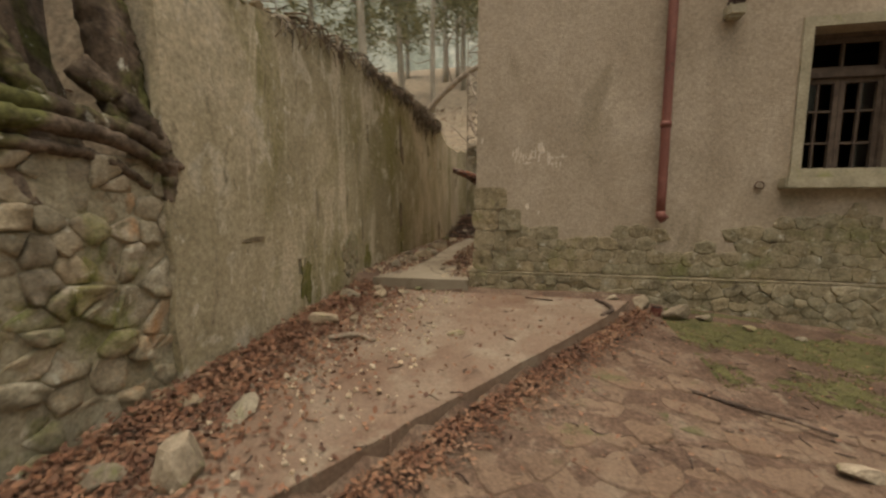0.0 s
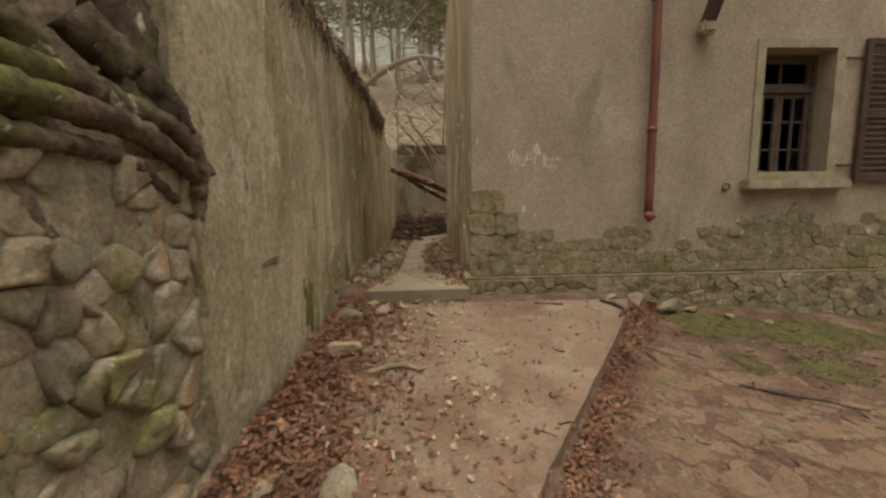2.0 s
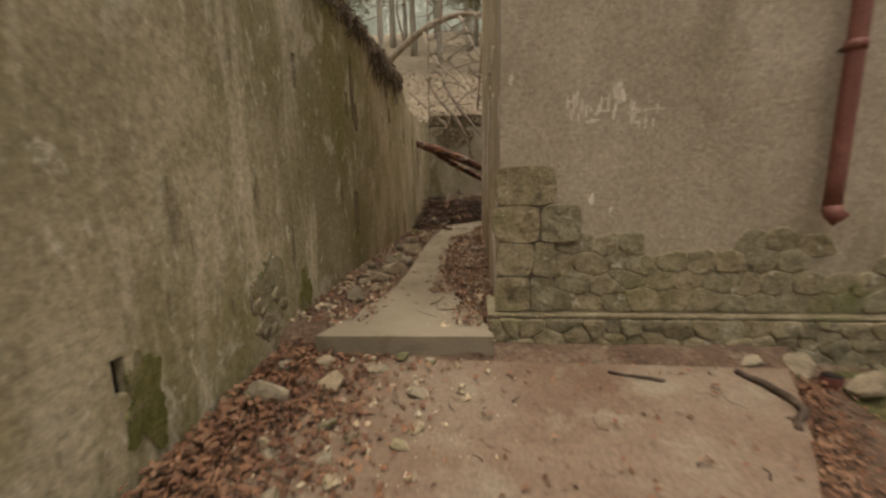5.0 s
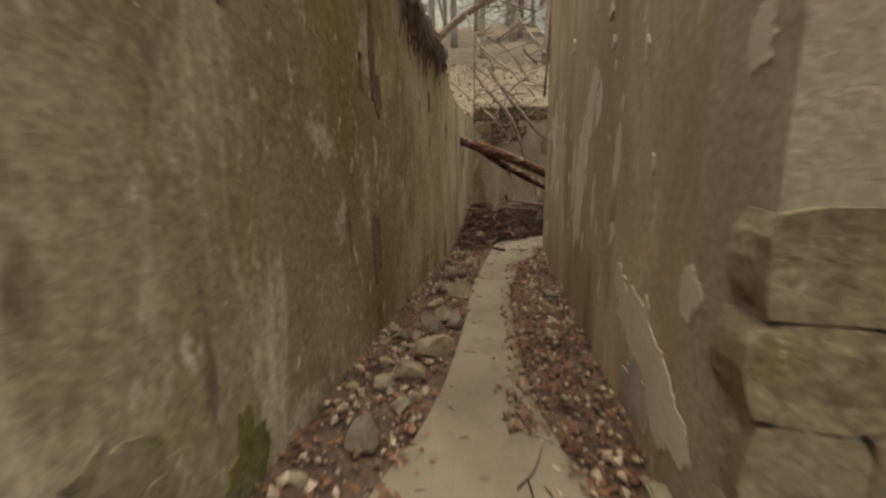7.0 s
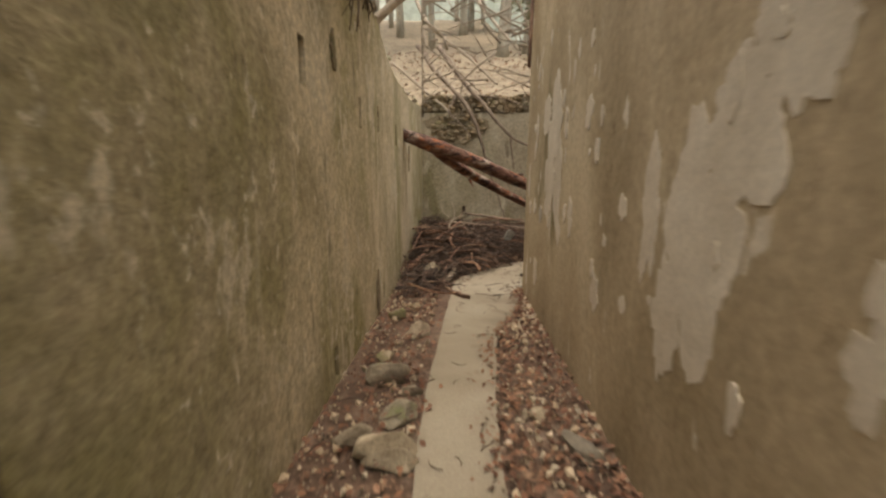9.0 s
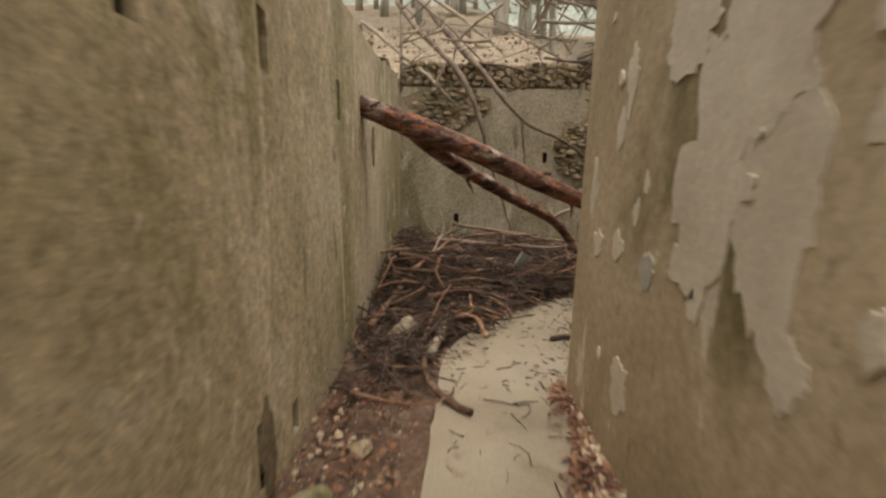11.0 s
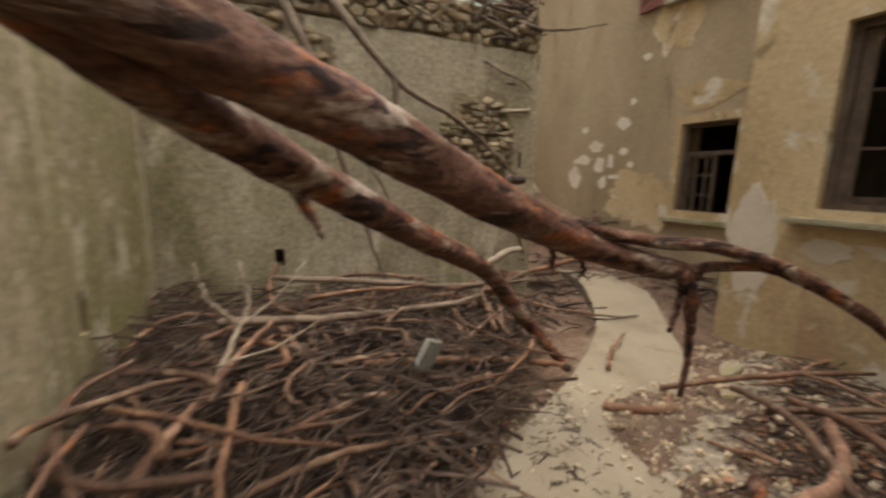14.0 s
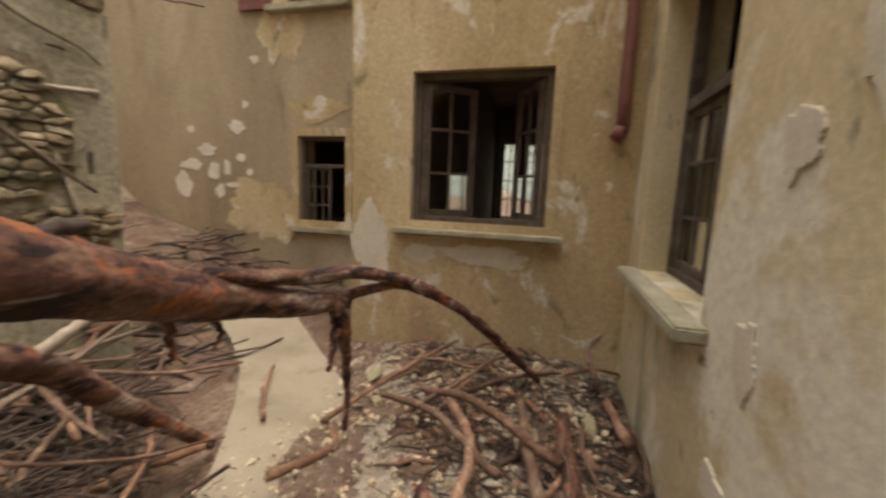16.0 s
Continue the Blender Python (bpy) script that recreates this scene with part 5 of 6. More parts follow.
def grit(name, n, mat, label, seed):
    """Many small chips of stone and plaster."""
    rng = random.Random(seed)
    V0, F0 = [], []
    for _ in range(n):
        x, y = grit_at(rng)
        s = rng.uniform(0.006, 0.012) if rng.random() < 0.7 else rng.uniform(0.012, 0.035)
        q = Euler((rng.uniform(0, 6), rng.uniform(0, 6), rng.uniform(0, 6))).to_matrix()
        o = Vector((x, y, top_z(x, y) + s * 0.4 + (0.012 if y > 4.6 else 0)))
        k = len(V0)
        V0 += [o + q @ Vector((a * s * rng.uniform(.6, 1.2), b * s * rng.uniform(.6, 1.2), c * s * rng.uniform(.4, .9))) for a, b, c in ((1, 0, 0), (-1, 0, 0), (0, 1, 0), (0, -1, 0), (0, 0, 1), (0, 0, -1))]
        F0 += [(k, k + 2, k + 4), (k + 2, k + 1, k + 4), (k + 1, k + 3, k + 4), (k + 3, k, k + 4), (k + 2, k, k + 5), (k + 1, k + 2, k + 5), (k + 3, k + 1, k + 5), (k, k + 3, k + 5)]
    return tagged(data_mesh(name, V0, F0, mat), label, "rubble", kind="stuff")


M_DEBRIS = surface("crumbled_plaster", [(0.3, (0.15, 0.12, 0.09)), (0.5, (0.27, 0.23, 0.175)), (0.72, (0.40, 0.355, 0.28))], 7.0, None, [(0.55, 0.66, (0.07, 0.05, 0.038), 9.0, None)], grain=(40.0, 0.4), bump=0.9, bump_scale=20.0)
M_CHIP = surface("plaster_chip", [(0.3, (0.34, 0.27, 0.19)), (0.7, (0.55, 0.48, 0.37))], 6.0, None, [], grain=(60.0, 0.2), bump=0.3, vary="island", vary_amount=0.3)
grit("plaster_rubble", 6000, M_CHIP, "pale chips of fallen plaster and grit", 27)


# ---- loose stones ----
def rock_mesh(seed, sharp=0.5):
    bm = bmesh.new()
    bmesh.ops.create_icosphere(bm, subdivisions=3, radius=1.0)
    rng = random.Random(seed)
    planes = [(Vector((rng.gauss(0, 1), rng.gauss(0, 1), rng.gauss(0, 1))).normalized(), rng.uniform(0.42, 0.78)) for _ in range(10)]
    off = Vector((rng.uniform(0, 50), 0, 0))
    for v in bm.verts:
        for n, d in planes:
            k = v.co.dot(n) - d
            if k > 0:
                v.co -= n * k * 0.98
        v.co *= 1 + 0.10 * noise.noise(v.co * 2.2 + off) + 0.03 * noise.noise(v.co * 7 + off)
    me = bpy.data.meshes.new("rock")
    bm.to_mesh(me)
    bm.free()
    me.materials.append(M_ROCK)
    return me


ROCKS = [rock_mesh(s) for s in range(8)]


def rock(x, y, sx, sy, sz, turn=0.0, label="grey-brown broken stone lying beside the path", k=None, lift=0.0):
    ob = new("loose_stone", ROCKS[(k if k is not None else RND.randrange(8)) % 8])
    ob.matrix_world = Matrix.LocRotScale((x, y, top_z(x, y) + sz * 0.55 + lift), Euler((RND.uniform(-.25, .25), RND.uniform(-.25, .25), radians(turn))), (sx, sy, sz))
    return tagged(ob, label, "stone", group="loose stones")


for x, y, a, b, c, t in ((-1.68, 6.91, .12, .14, .09, 20), (-1.60, 7.14, .10, .12, .08, 60), (-1.50, 7.10, .10, .12, .07, 0), (-1.57, 7.90, .14, .08, .06, 10), (-1.74, 8.72, .15, .11, .09, 30),
                         (-1.62, 9.55, .12, .09, .08, 0), (-1.56, 6.46, .15, .13, .10, 50), (-1.60, 8.28, .12, .10, .07, 10), (-1.60, 7.95, .16, .10, .09, 25), (-1.80, 8.0, .10, .09, .07, 0),
                         (-1.75, 7.5, .10, .08, .05, 40), (-1.66, 6.1, .10, .13, .07, 0), (-1.78, 5.95, .09, .07, .05, 10), (-1.72, 5.45, .11, .09, .07, 70), (-1.85, 6.6, .08, .09, .06, 0),
                         (-1.62, 5.75, .07, .06, .05, 0), (-1.8, 9.0, .08, .07, .05, 0), (-1.85, 9.9, .09, .08, .07, 0), (-1.70, 10.3, .07, .06, .05, 10), (-1.55, 8.6, .07, .06, .04, 0)):
    rock(x, y, a * 1.1, b * 1.1, c * 1.2, t, "flat grey-brown stone in the row edging the path")
for x, y, a, b, c, t, lab in ((-1.34, 1.14, .14, .11, .17, 10, "pale squared broken block on dead leaves"), (-1.42, 1.62, .10, .19, .04, 15, "flat pale slab half buried in leaves"),
                              (-1.80, 1.68, .12, .08, .05, 40, "small mossy stone by the wall foot"), (-1.66, 1.04, .15, .10, .06, 0, "mossy grey stone on the ground"),
                              (-1.70, 3.12, .15, .12, .09, 20, "pale lichen-spotted block on dead leaves"), (-1.80, 3.95, .13, .10, .09, 0, "dark cracked stone by the wall"),
                              (-1.48, 4.12, .10, .09, .07, 30, "pale stone chip at the step"), (-1.86, 4.32, .09, .08, .06, 0, "small pale stone at the step"), (-1.62, 4.36, .08, .06, .05, 0, "small pale stone at the step"),
                              (-0.40, 3.10, .09, .07, .03, 20, "reddish flat stone on the paving"), (2.1, 2.27, .16, .10, .05, 20, "grey stone slab on the forecourt"),
                              (1.50, 4.60, .17, .13, .12, 0, "round pale lichened stone at the facade"), (1.85, 4.45, .17, .11, .13, 20, "jagged pale stone at the facade"), (2.15, 4.5, .09, .08, .06, 0, "small grey stone at the facade"),
                              (1.2, 4.55, .09, .07, .05, 0, "small pale stone at the step"), (2.55, 4.4, .08, .06, .04, 0, "whitish stone chip on the turf"), (3.0, 4.35, .07, .05, .03, 0, "whitish stone chip on the turf"),
                              (-1.67, 11.75, .19, .16, .15, 15, "large pale squared stone by the wall"), (-0.62, 8.02, .10, .13, .06, 30, "stone fragment in the leaf strip"),
                              (-0.78, 8.30, .06, .07, .05, 0, "pale stone in the leaf strip"), (-0.7, 6.9, .07, .06, .04, 0, "small stone in the leaf strip"), (1.95, 12.88, .13, .10, .09, 0, "whitish stone on the rubble"),
                              (2.3, 12.6, .08, .07, .06, 0, "pale stone chip on the rubble"), (2.2, 11.75, .10, .09, .05, 0, "pale flat stone chip on rubble"), (1.75, 11.25, .12, .08, .05, 10, "pale stone chip on the rubble"), (2.45, 11.6, .10, .07, .05, 0, "pale stone chip on the rubble"),
                              (1.6, 12.7, .07, .06, .04, 0, "pale stone chip on the rubble"), (2.55, 13.0, .08, .07, .05, 0, "pale stone chip on the rubble"), (1.5, 11.6, .06, .05, .04, 0, "pale stone chip on the rubble")):
    rock(x, y, a, b, c, t, lab)
for i in range(46):
    y = RND.uniform(4.65, 7.2) if i < 20 else RND.uniform(3.0, 4.5)
    x = RND.uniform(-2.0, -1.55) if i < 20 else RND.uniform(-1.95, -0.9)
    s = RND.uniform(0.025, 0.07)
    rock(x, y, s, s * RND.uniform(.7, 1.2), s * RND.uniform(.4, .7), RND.uniform(0, 180), "small broken stone at the wall foot")

can = tagged(empty("plastic_canister"), "dirty white crushed plastic canister on the brush", "canister")
bm = box(-0.38, 13.34, 0.28, -0.23, 13.38, 0.48, bevel=0.008)
bmesh.ops.rotate(bm, verts=bm.verts, cent=(-0.31, 13.36, 0.4), matrix=Matrix.Rotation(0.5, 3, "Y") @ Matrix.Rotation(0.4, 3, "Z"))
part("body", bm, M_CAN, can, smooth=False)
v, f = tube_data([(-0.23, 13.35, 0.46), (-0.21, 13.345, 0.49)], [0.014, 0.014], 10, 0, 1)
data_mesh("cap", v, f, M_IRON).parent = can

# ---- large tree on the wall ----
tree = tagged(empty("old_tree"), "massive old tree with mossy flaring roots gripping the stone wall", "tree")
TX, TY = -2.86, 0.72
tv, tf = [], []
N, zs = 64, [0.95, 1.1, 1.22, 1.35, 1.5, 1.68, 1.9, 2.15, 2.45, 2.8, 3.2, 3.7, 4.3, 5.2, 6.5]
for z in zs:
    flare = 0.78 + 0.42 * math.exp(-(z - 0.95) / 0.35) - 0.03 * (z - 1)
    for k in range(N):
        th = 2 * math.pi * k / N
        lobe = 0.13 * math.sin(5 * th + 1.2 * math.sin(z * 0.6)) + 0.08 * math.sin(9 * th + z * 0.5) + 0.05 * math.sin(14 * th - z)
        r = flare * (1 + lobe * (0.5 + 0.7 * math.exp(-(z - 1) / 1.5))) + 0.05 * noise.noise((math.cos(th) * 3, math.sin(th) * 3, z * 1.6)) + 0.02 * noise.noise((math.cos(th) * 9, math.sin(th) * 9, z * 5))
        tv.append((min(TX + r * math.cos(th) * 0.92, LX - 0.06 + 0.04 * noise.noise((th * 5, z * 4, 1))), min(TY + r * math.sin(th) * 1.18, 1.86), z))
for i in range(len(zs) - 1):
    for k in range(N):
        tf.append((i * N + k, i * N + (k + 1) % N, (i + 1) * N + (k + 1) % N, (i + 1) * N + k))
t_ob = data_mesh("trunk", tv, tf, M_TRUNK, True)
t_ob.parent = tree
ROOTS = [[(-2.25, 1.55, 1.72, 0.085), (-2.12, 1.72, 1.50, 0.075), (-2.07, 1.84, 1.32, 0.065), (-2.06, 1.89, 1.12, 0.05), (-2.09, 1.87, 0.86, 0.022)],
         [(-2.3, 0.1, 1.30, 0.06), (-2.12, 0.7, 1.31, 0.055), (-2.08, 1.2, 1.34, 0.05), (-2.07, 1.6, 1.30, 0.045), (-2.05, 1.88, 1.14, 0.03), (-2.08, 1.89, 0.95, 0.015)],
         [(-2.3, 0.7, 1.42, 0.06), (-2.13, 1.1, 1.43, 0.055), (-2.10, 1.45, 1.41, 0.05), (-2.06, 1.75, 1.34, 0.05), (-2.03, 1.95, 1.18, 0.025)],
         [(-2.3, -0.9, 1.24, 0.07), (-2.11, -0.2, 1.23, 0.05), (-2.09, 0.5, 1.23, 0.04), (-2.08, 1.1, 1.23, 0.035), (-2.09, 1.5, 1.20, 0.03), (-2.09, 1.78, 1.06, 0.02)],
         [(-2.4, 1.45, 2.9, 0.10), (-2.26, 1.62, 2.3, 0.10), (-2.20, 1.68, 1.8, 0.10), (-2.16, 1.70, 1.4, 0.09)],
         [(-2.6, 1.6, 3.6, 0.12), (-2.42, 1.72, 2.7, 0.12), (-2.3, 1.78, 2.0, 0.12), (-2.2, 1.80, 1.45, 0.10)],
         [(-2.35, 1.0, 2.2, 0.06), (-2.2, 1.12, 1.75, 0.06), (-2.13, 1.25, 1.48, 0.055), (-2.08, 1.5, 1.36, 0.03)],
         [(-2.3, -0.4, 1.52, 0.07), (-2.16, 0.1, 1.46, 0.06), (-2.13, 0.7, 1.40, 0.05), (-2.1, 1.2, 1.29, 0.035)]]
for i, p in enumerate(ROOTS):
    limb("root", p, M_TRUNK, tree, sides=12, steps=12, jitter=0.007, wob=0.14, seed=200 + i)

# ---- dry ivy over the wall crest ----
rng = random.Random(77)
V0, F0 = [], []
for i in range(360):
    y = rng.uniform(5.2, 9.9) if rng.random() < 0.8 else rng.uniform(3, 5.2)
    z = left_top(y) + rng.uniform(-0.02, 0.14)
    L = rng.uniform(0.06, 0.40) * (1.5 if 7.4 < y < 9.6 else 0.7)
    sway, drift = rng.uniform(-.22, .22), rng.uniform(-.10, .10)
    pts = [(LX - 0.18, y - drift, z), (LX + 0.015, y, z - 0.01)]
    pts += [(LX + 0.015 + rng.uniform(0, .07), y + sway * k / 3 + rng.uniform(-.05, .05), z - L * k / 3 + rng.uniform(-.03, .03)) for k in (1, 2, 3)]
    r = rng.uniform(0.005, 0.014)
    v, f = tube_data(pts, [r, r, r * .9, r * .7, r * .4], 5, 0.2, i)
    k = len(V0)
    V0 += v
    F0 += [tuple(q + k for q in w) for w in f]
tagged(data_mesh("dry_ivy", V0, F0, M_IVY, True), "dead ivy stems hanging over the wall top", "ivy", kind="stuff")


# ---- forest on the hillside ----
def forest_tree(x, y, h, r, seed, crown):
    rng = random.Random(seed)
    e = tagged(empty("forest_tree"), "tall thin grey-barked woodland tree on the bank, paled by painted haze", "tree", group="trees on the hillside")
    z = ground_z(x, y) - 0.3
    lean = (rng.uniform(-.06, .06), rng.uniform(-.06, .06))
    # trunk, limbs and crown take the haze-paled colours
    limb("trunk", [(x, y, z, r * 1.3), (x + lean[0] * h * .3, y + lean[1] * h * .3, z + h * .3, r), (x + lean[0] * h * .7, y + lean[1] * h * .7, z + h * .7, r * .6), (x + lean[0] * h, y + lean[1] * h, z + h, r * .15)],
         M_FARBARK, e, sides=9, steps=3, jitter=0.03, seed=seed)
    for k in range(8):
        t = rng.uniform(0.25, 0.9)
        a = rng.uniform(0, 6.3)
        L = h * (1 - t) * rng.uniform(0.25, 0.5) + 0.6
        b = Vector((x + lean[0] * h * t, y + lean[1] * h * t, z + h * t))
        d = Vector((math.cos(a), math.sin(a), rng.uniform(-.1, .6)))
        m, w = b + d * L * .5, b + d * L + Vector((0, 0, L * .15))
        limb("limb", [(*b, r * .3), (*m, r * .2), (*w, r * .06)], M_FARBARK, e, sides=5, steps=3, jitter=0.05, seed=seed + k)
    if crown:
        V0, F0 = [], []
        for k in range(crown):
            t = rng.uniform(0.4, 1.0)
            a = rng.uniform(0, 6.3)
            R = h * (1.08 - t) * 0.38 * math.sqrt(rng.random()) + 0.1
            c = Vector((x + lean[0] * h * t + R * math.cos(a), y + lean[1] * h * t + R * math.sin(a), z + h * t + rng.uniform(-.3, .3)))
            for _ in range(6):
                q = Euler((rng.uniform(-.6, .6), rng.uniform(-.6, .6), rng.uniform(0, 6.3))).to_matrix()
                s = rng.uniform(0.12, 0.30)
                o = c + Vector((rng.gauss(0, .3), rng.gauss(0, .3), rng.gauss(0, .12)))
                kk = len(V0)
                V0 += [o + q @ Vector(p) for p in ((-s, 0, 0), (0, -s * .35, .03), (s, 0, -.02), (0, s * .35, .03))]
                F0.append((kk, kk + 1, kk + 2, kk + 3))
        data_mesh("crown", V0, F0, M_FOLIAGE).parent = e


rng = random.Random(5)
spots = [(-5.5, 24), (-2.6, 27), (0.6, 24.5), (3.6, 28), (-8.5, 21), (-9, 29), (-5, 33), (-1, 35), (4, 37), (8, 33), (-12, 16), (-10, 10), (-13, 23), (-14, 33), (10, 41), (-7, 42), (1, 46), (-16, 5), (-11, 2), (7, 48), (-13, 44), (14, 30), (16, 12), (15, 2), (18, 22)]
spots += [(-8 + 2.9 * k + rng.uniform(-1.2, 1.2), 38 + (k % 3) * 6 + rng.uniform(-2, 2)) for k in range(11)]
for i, (x, y) in enumerate(spots):
    forest_tree(x, y, rng.uniform(9, 15), rng.uniform(0.12, 0.24), 300 + i, 260 if y > 26 or x < -9 or x > 9 else 110)

# woodland ring beyond the trees, its mist painted as pale colour
bv, bf = [], []
for k in range(73):
    a = 2 * math.pi * k / 72
    for z in (-5, 40 + 8 * noise.noise((math.cos(a) * 4, math.sin(a) * 4, 0))):
        bv.append((70 * math.cos(a), 8 + 70 * math.sin(a), z + 12 * rise(math.sin(a), -0.3, 0.6)))
for k in range(72):
    bf.append((2 * k, 2 * k + 2, 2 * k + 3, 2 * k + 1))
M_MIST = surface("painted_mist_wood", [(0.34, (0.20, 0.22, 0.16)), (0.5, (0.32, 0.335, 0.26)), (0.66, (0.50, 0.50, 0.41))], 0.10, (1, 1, 0.5),
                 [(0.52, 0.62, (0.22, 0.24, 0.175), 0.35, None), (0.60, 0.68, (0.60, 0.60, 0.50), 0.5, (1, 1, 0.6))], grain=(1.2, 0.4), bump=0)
# slight emission adds the glow of hazy air; the ring is no lamp
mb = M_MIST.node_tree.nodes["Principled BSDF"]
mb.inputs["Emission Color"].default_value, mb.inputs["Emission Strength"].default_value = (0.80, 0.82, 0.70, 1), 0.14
tagged(data_mesh("backdrop", bv, bf, M_MIST), "distant woodland backdrop, its mist painted pale and faintly glowing", "woodland", kind="structure")

# ---- marks, flakes and stains ----
for i, (u, v, a, b, mat) in enumerate(((6.31, 1.37, .07, .17, M_PALE), (6.33, 0.92, .05, .07, M_PALE), (6.90, 1.73, .10, .13, M_PALE), (6.92, 0.99, .05, .12, M_PALE),
                                       (7.52, 1.15, .17, .40, M_PALE), (7.40, 1.50, .15, .24, M_PALE), (7.22, 1.74, .16, .22, M_PALE), (7.68, 0.85, .10, .24, M_PALE), (7.85, 1.20, .08, .30, M_PALE), (7.10, 1.92, .15, .16, M_PALE),
                                       (8.75, 1.78, .06, .10, M_PALE), (9.5, 1.5, .14, .42, M_PALE), (9.65, 1.9, .10, .30, M_PALE), (9.05, 1.1, .05, .12, M_PALE), (8.45, 0.72, .06, .10, M_PALE), (9.35, 0.95, .05, .09, M_PALE),
                                       (6.08, 0.68, .12, .09, M_PALE), (5.88, 0.56, .22, .14, M_PALE), (5.62, 0.44, .22, .15, M_PALE), (5.40, 0.32, .18, .14, M_PALE), (5.72, 0.24, .22, .14, M_GREY), (5.02, 1.58, .06, .08, M_PALE), (5.25, 0.85, .06, .10, M_PALE),
                                       (10.07, 1.05, .055, .075, M_GREY), (10.36, 1.88, .05, .14, M_PALE), (9.78, 1.52, .17, .40, M_PALE), (9.58, 1.80, .18, .34, M_PALE), (9.93, 1.95, .14, .14, M_PALE), (10.43, 1.66, .035, .09, M_PALE), (9.78, 1.10, .09, .06, M_PALE),
                                       (10.60, 1.08, .05, .07, M_PALE), (10.35, 1.10, .05, .07, M_PALE), (10.2, 0.45, .09, .14, M_PALE), (10.72, 1.35, .03, .16, M_PALE))):
    blot(wall_side, "bare_patch", on_side, u, v, a, b, mat, 400 + i, 0.55)
mark_rng = random.Random(450)
for i in range(44):
    u = mark_rng.uniform(0.0, 0.62)
    v = 1.60 - 0.12 * abs(math.sin(u * 9)) + mark_rng.uniform(-.08, .10)
    a, b = (mark_rng.uniform(.006, .014), mark_rng.uniform(.025, .07)) if mark_rng.random() < 0.6 else (mark_rng.uniform(.02, .05), mark_rng.uniform(.006, .012))
    blot(wall_south, "scraped_mark", on_front, u, v, a * 0.8, b * 0.8, M_SCRAPE, 450 + i, 0.8, thick=0.0012 + 0.00003 * i, n=24)
for i, (u, v, a, b) in enumerate(((0.36, 1.62, .045, .05), (0.20, 0.92, .03, .05), (0.34, 0.86, .03, .025), (-0.38, 1.75, .02, .05))):
    blot(wall_south, "scraped_mark", on_front, u, v, a * 0.8, b * 0.8, M_SCRAPE, 500 + i, 0.8, thick=0.0014)
for i in range(60):
    u, v = mark_rng.uniform(5.6, 10.7), mark_rng.uniform(0.5, 2.6)
    s = mark_rng.uniform(0.01, 0.035)
    blot(wall_side, "paint_flake", on_side, u, v, s, s * mark_rng.uniform(1, 3.5), M_PALE, 700 + i, 0.6, n=18)
for i, (u, v, a, b) in enumerate(((16.1, 2.39, .13, .10), (15.78, 3.3, .07, .06), (16.63, 2.06, .16, .10), (16.95, 2.36, .06, .06), (15.95, 2.70, .05, .05), (17.15, 1.55, .14, .18), (16.95, 1.85, .22, .07), (16.55, 1.75, .10, .12),
                                  (16.3, 1.8, .06, .12), (16.05, 1.95, .07, .06), (16.45, 1.45, .08, .1), (15.75, 1.25, .55, .30), (15.4, 1.05, .3, .3), (14.75, 2.62, .42, .18), (15.35, 3.7, .3, .45), (15.9, 1.75, .05, .05), (16.2, 1.55, .12, .04))):
    blot(wall_north, "bare_patch", on_north, u, v, a, b, M_WHITE if a < 0.28 else M_YARD, 480 + i, 0.5)
for i, (u, v, a, b) in enumerate(((13.33, 0.95, .20, .48), (12.2, 1.0, .38, .09), (12.8, 0.98, .16, .08), (12.0, 0.93, .16, .06))):
    blot(wall_wing, "bare_patch", on_wing, u, v, a, b, M_PALE, 520 + i, 0.5)
for i, (u, v, a, b) in enumerate(((0.62, 1.05, .07, .13), (0.15, 2.0, .14, .2), (0.75, 0.5, .1, .06), (0.5, 1.75, .08, .10))):
    blot(wall_back, "bare_patch", on_back, u, v, a, b, M_PALE, 540 + i, 0.5)
for i, (u, v, a, b, m) in enumerate(((4.50, 0.30, .20, .26, M_JOINT), (6.68, 0.72, .07, .24, M_MORTAR), (3.42, 0.15, .12, .22, M_WALLMOSS), (5.08, 0.16, .11, .20, M_WALLMOSS), (2.65, 0.66, .13, .02, M_MORTAR), (6.7, 2.15, .05, .26, M_MORTAR),
                                     (12.6, 1.72, .06, .16, M_MORTAR), (6.80, 1.86, .07, .14, M_MORTAR), (8.78, 2.14, .05, .10, M_MORTAR), (9.98, 0.22, .06, .2, M_MORTAR))):
    blot(retain, "fallen_render", on_left, u, v, a, b, m, 560 + i, 0.6)
blot(end_wall, "fallen_render", on_end, -1.25, 2.48, 0.62, 0.34, M_MORTAR, 590, 0.4, 0.006)
blot(end_wall, "fallen_render", on_end, 0.82, 1.85, 0.42, 0.46, M_MORTAR, 591, 0.4, 0.006)
blot(end_wall, "fallen_render", on_end, 1.15, 1.22, 0.42, 0.16, M_MORTAR, 592, 0.4, 0.006)

# pale plaster debris spread below the yard windows
dv, df = [], []
for i in range(70):
    for j in range(62):
        x, y = 0.0 + i * 0.04, 10.95 + j * 0.04
        if y < 12.15 + 0.36 * x and noise.noise((x * 1.7, y * 1.7, 8.0)) + 0.5 * noise.noise((x * 8, y * 8, 2.0)) > -0.05 and x > 0.35:
            k = len(dv)
            dv += [(a, b2, ground_z(a, b2) + 0.008) for a, b2 in ((x, y), (x + 0.04, y), (x + 0.04, y + 0.04), (x, y + 0.04))]
            df.append((k, k + 1, k + 2, k + 3))
tagged(data_mesh("plaster_debris", dv, df, M_DEBRIS), "pale crumbled plaster dust over the yard floor", "rubble", kind="stuff")

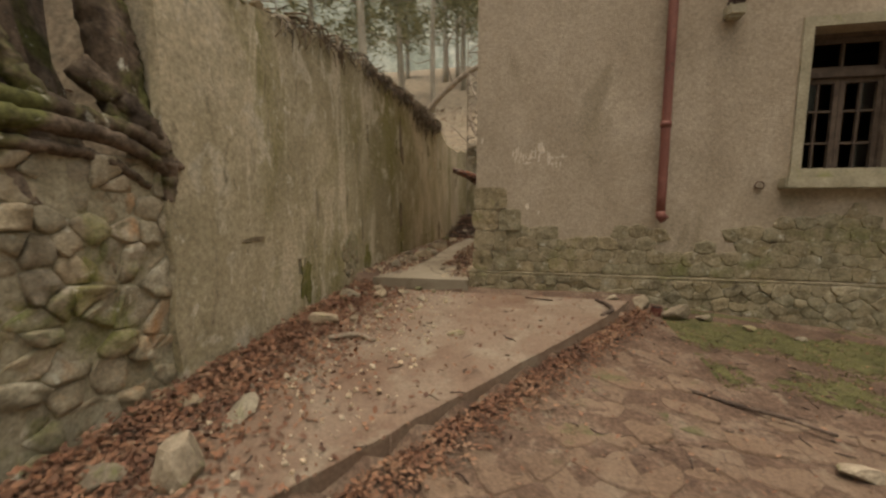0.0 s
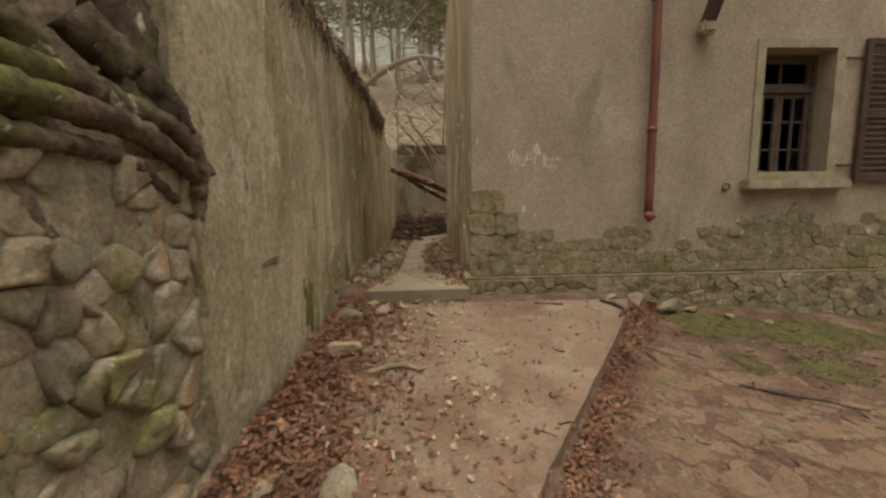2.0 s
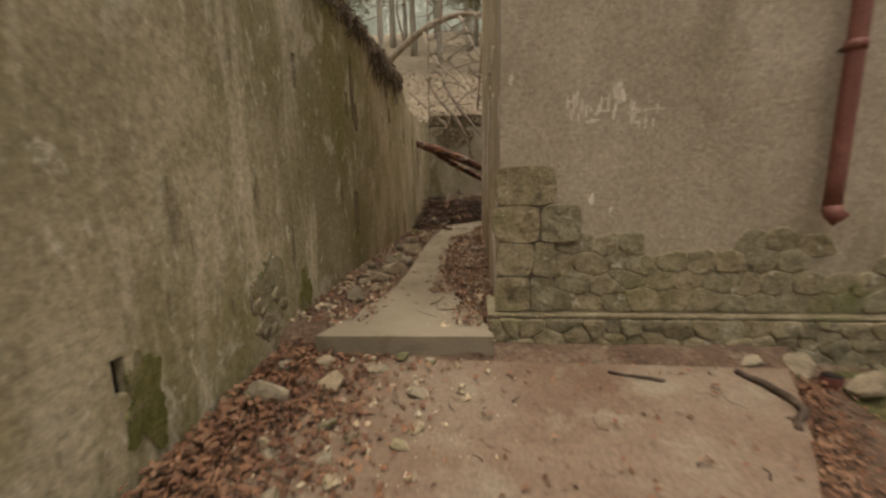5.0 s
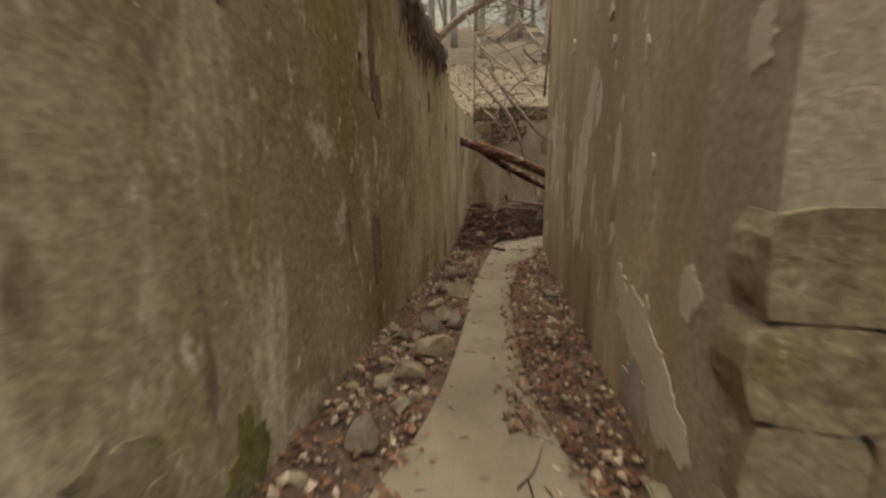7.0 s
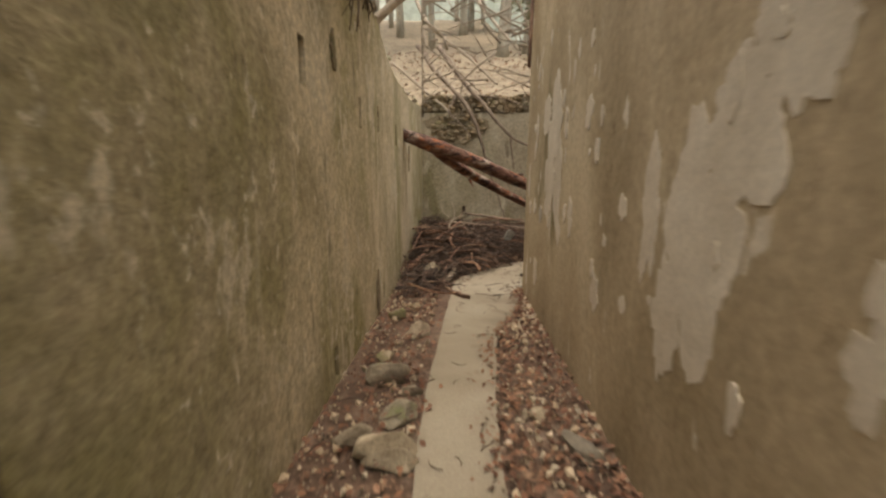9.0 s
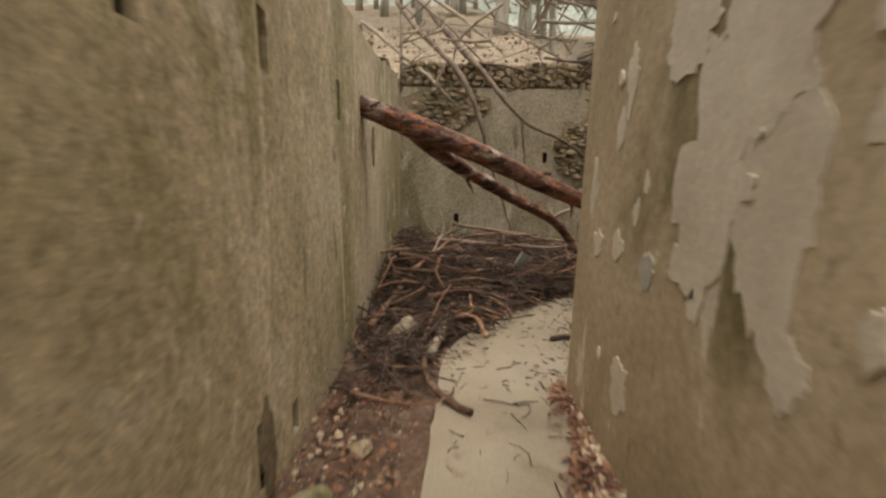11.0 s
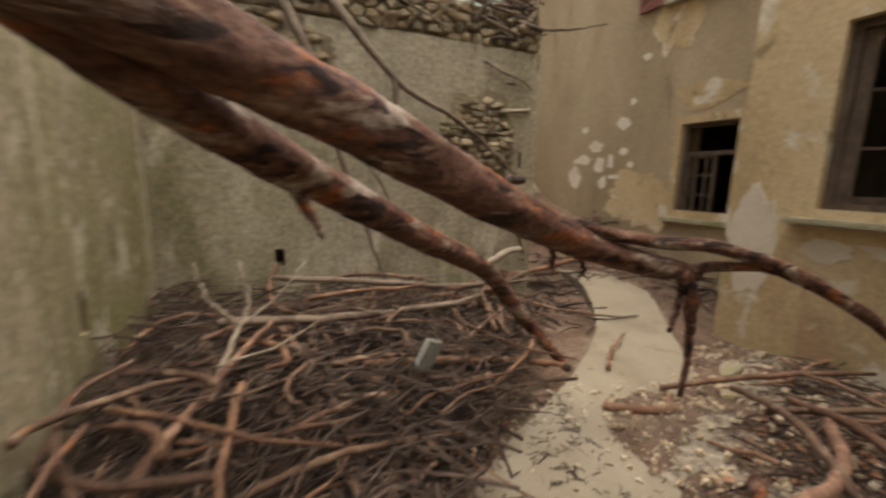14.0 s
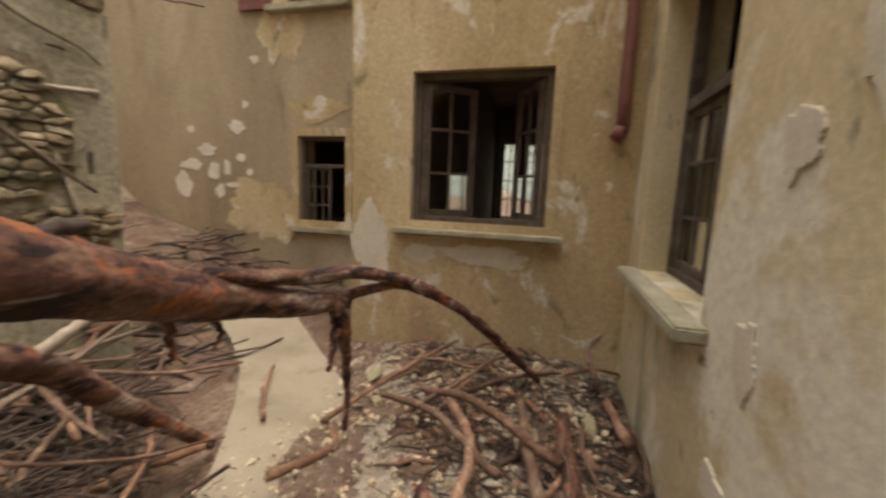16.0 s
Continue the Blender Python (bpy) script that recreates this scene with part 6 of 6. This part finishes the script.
# mossy turf by the facade
def turf_at(rng):
    x, y = rng.uniform(1.7, 6.0), rng.uniform(2.7, 4.7)
    d = noise.noise((x * 1.1, y * 1.3, 4.0))
    return x, y, ground_z(x, y) if d > -0.12 and y > 2.75 + 0.4 * (2.4 - x) * (x < 2.4) else None


mv, mf = [], []
for i in range(108):
    for j in range(50):
        x, y = 1.7 + i * 0.04, 2.7 + j * 0.04
        if noise.noise((x * 1.1, y * 1.3, 4.0)) + 0.35 * noise.noise((x * 9, y * 9, 2.0)) > -0.02 and y > 2.8 + 0.4 * (2.4 - x) * (x < 2.4):
            k = len(mv)
            mv += [(a, b2, ground_z(a, b2) + 0.007) for a, b2 in ((x, y), (x + 0.04, y), (x + 0.04, y + 0.04), (x, y + 0.04))]
            mf.append((k, k + 1, k + 2, k + 3))
tagged(data_mesh("moss_mat", mv, mf, M_TURF), "thin moss growing over the soil by the facade", "moss", kind="stuff")
rng = random.Random(91)
V0, F0 = [], []
for i in range(16000):
    x, y, z = turf_at(rng)
    if z is None:
        continue
    h, a = rng.uniform(0.008, 0.028), rng.uniform(0, 6.3)
    k = len(V0)
    V0 += [(x - .005 * math.cos(a), y - .005 * math.sin(a), z - .004), (x + .005 * math.cos(a), y + .005 * math.sin(a), z - .004), (x + rng.gauss(0, .02), y + rng.gauss(0, .02), z + h)]
    F0.append((k, k + 1, k + 2))
tagged(data_mesh("turf", V0, F0, M_MOSS), "thin mossy grass at the foot of the facade", "grass", kind="stuff")

# ---- stones of the walls and flags of the forecourt ----
stonework(rubble, -3.2, -0.6, 1.87, 1.22, 0.15, lambda u, v, o: (LX - 0.075 + o, u, v), M_STONE, 0.002, 0.055, 0.85, 601, drop=0.36)
stonework(plinth, -0.53, -0.75, 5.6, 0.065, 0.15, lambda u, v, o: (u, 4.792 - o, v), M_QUOIN, 0.001, 0.020, 0.8, 602, drop=0.15)


def upper(u, v):
    if u < 1.75:
        return v < 0.62 + 0.06 * math.sin(u * 5)
    if u < 2.5:
        return v < 0.42 + 0.1 * math.sin(u * 9)
    return v < 0.80 + 0.10 * math.sin(u * 4)


stonework(plinth, -0.05, 0.105, 5.2, 0.98, 0.17, lambda u, v, o: (u, FY - 0.004 - o, v), M_QUOIN, 0.0, 0.010, 0.62, 603, keep=upper, jit=0.22)
for x0, x1, z0, z1 in ((-0.48, -0.06, 0.90, 1.17), (-0.49, -0.16, 0.63, 0.895), (-0.155, 0.12, 0.63, 0.895), (-0.47, -0.20, 0.37, 0.625), (-0.20, -0.05, 0.37, 0.625), (-0.48, -0.22, 0.105, 0.365), (-0.215, -0.05, 0.105, 0.365)):
    bm = box(x0 + 0.001, FY - 0.032 - RND.uniform(0, .014), z0 + 0.001, x1 - 0.001, FY + (RND.uniform(0.08, 0.2) if x0 < -0.4 else -0.002), z1 - 0.001)
    bmesh.ops.subdivide_edges(bm, edges=bm.edges, cuts=3, use_grid_fill=True)
    for q in bm.verts:
        p0 = q.co.copy()
        mid = Vector(((x0 + x1) / 2, FY, (z0 + z1) / 2))
        k = 1 - 0.10 * (abs(p0.x - mid.x) / (x1 - x0) * 2) ** 4 * (abs(p0.z - mid.z) / (z1 - z0) * 2) ** 4
        q.co.x, q.co.z = mid.x + (p0.x - mid.x) * k, mid.z + (p0.z - mid.z) * k
        q.co += Vector((noise.noise(p0 * 9), noise.noise(p0 * 9 + Vector((7, 0, 0))), noise.noise(p0 * 9 + Vector((0, 9, 0))))) * 0.016
    part("quoin", bm, M_QUOIN, plinth)
stonework(end_wall, LX + 0.02, 2.79, 1.53, 3.16, 0.12, lambda u, v, o: (u, EY + 0.035 - o, v + 0.05 * noise.noise((u * 2, 0, 0))), M_RUBBLE, 0.012, 0.06, 0.7, 604)
stonework(end_wall, -1.85, 2.14, -0.65, 2.77, 0.085, lambda u, v, o: (u, EY - o, v), M_RUBBLE, 0.006, 0.055, 0.5, 605, keep=lambda u, v: ((u + 1.25) / .55) ** 2 + ((v - 2.48) / .30) ** 2 < 1)
stonework(end_wall, 0.40, 1.40, 1.26, 2.32, 0.085, lambda u, v, o: (u, EY - o, v), M_RUBBLE, 0.006, 0.055, 0.5, 606, keep=lambda u, v: ((u - 0.82) / .38) ** 2 + ((v - 1.85) / .42) ** 2 < 1)
stonework(end_wall, 0.75, 1.08, 1.53, 1.36, 0.085, lambda u, v, o: (u, EY - o, v), M_RUBBLE, 0.006, 0.055, 0.5, 607, keep=lambda u, v: ((u - 1.15) / .38) ** 2 + ((v - 1.22) / .14) ** 2 < 1)
stonework(retain, 4.28, 0.02, 4.74, 0.56, 0.10, on_left, M_QUOIN, 0.003, 0.018, 0.7, 609, keep=lambda u, v: ((u - 4.5) / .19) ** 2 + ((v - 0.29) / .24) ** 2 < 1)
for i in range(90):
    y = 2.2 + 12.6 * i / 90 + RND.uniform(-.08, .08)
    s = RND.uniform(0.05, 0.11)
    ob = new("cap_stone", ROCKS[RND.randrange(8)])
    ob.matrix_world = Matrix.LocRotScale((LX - 0.10 + RND.uniform(-.05, .06), y, left_top(y) + 0.02), Euler((RND.uniform(-.3, .3), RND.uniform(-.3, .3), RND.uniform(0, 3))), (s, s * 1.25, s * 0.6))
    ob.parent = retain
flag_rng = random.Random(608)
sites = [(0.3 + i * 0.30 + (j % 2) * 0.15 + flag_rng.uniform(-.12, .12), -1.2 + j * 0.26 + flag_rng.uniform(-.11, .11)) for i in range(-6, 14) for j in range(19)]
flags = tagged(data_mesh("forecourt_bed", [(-3, -2.4, -1.2), (4.4, -2.4, -1.2), (4.4, 3.6, -1.2), (-3, 3.6, -1.2)], [(0, 1, 2, 3)], M_EARTH), "bedding under the forecourt flagstones", "paving", kind="structure")
for poly in voronoi(sites, -3, -2.4, 4.3, 3.6, 1.0):
    cx, cy = sum(p[0] for p in poly) / len(poly), sum(p[1] for p in poly) / len(poly)
    if cx < edge_x(cy) + 0.28 or (cx > 1.5 and cy > 2.75):
        continue
    me = stone_mesh(poly, lambda u, v, o: (u, v, ground_z(cx, cy) + (u - cx) * -0.10 + (v - cy) * 0.048 + o - 0.004), 0.002, 0.0065, flag_rng, M_PAVER, 0.09)
    if me:
        ob = new("flagstone", me)
        ob.parent = flags
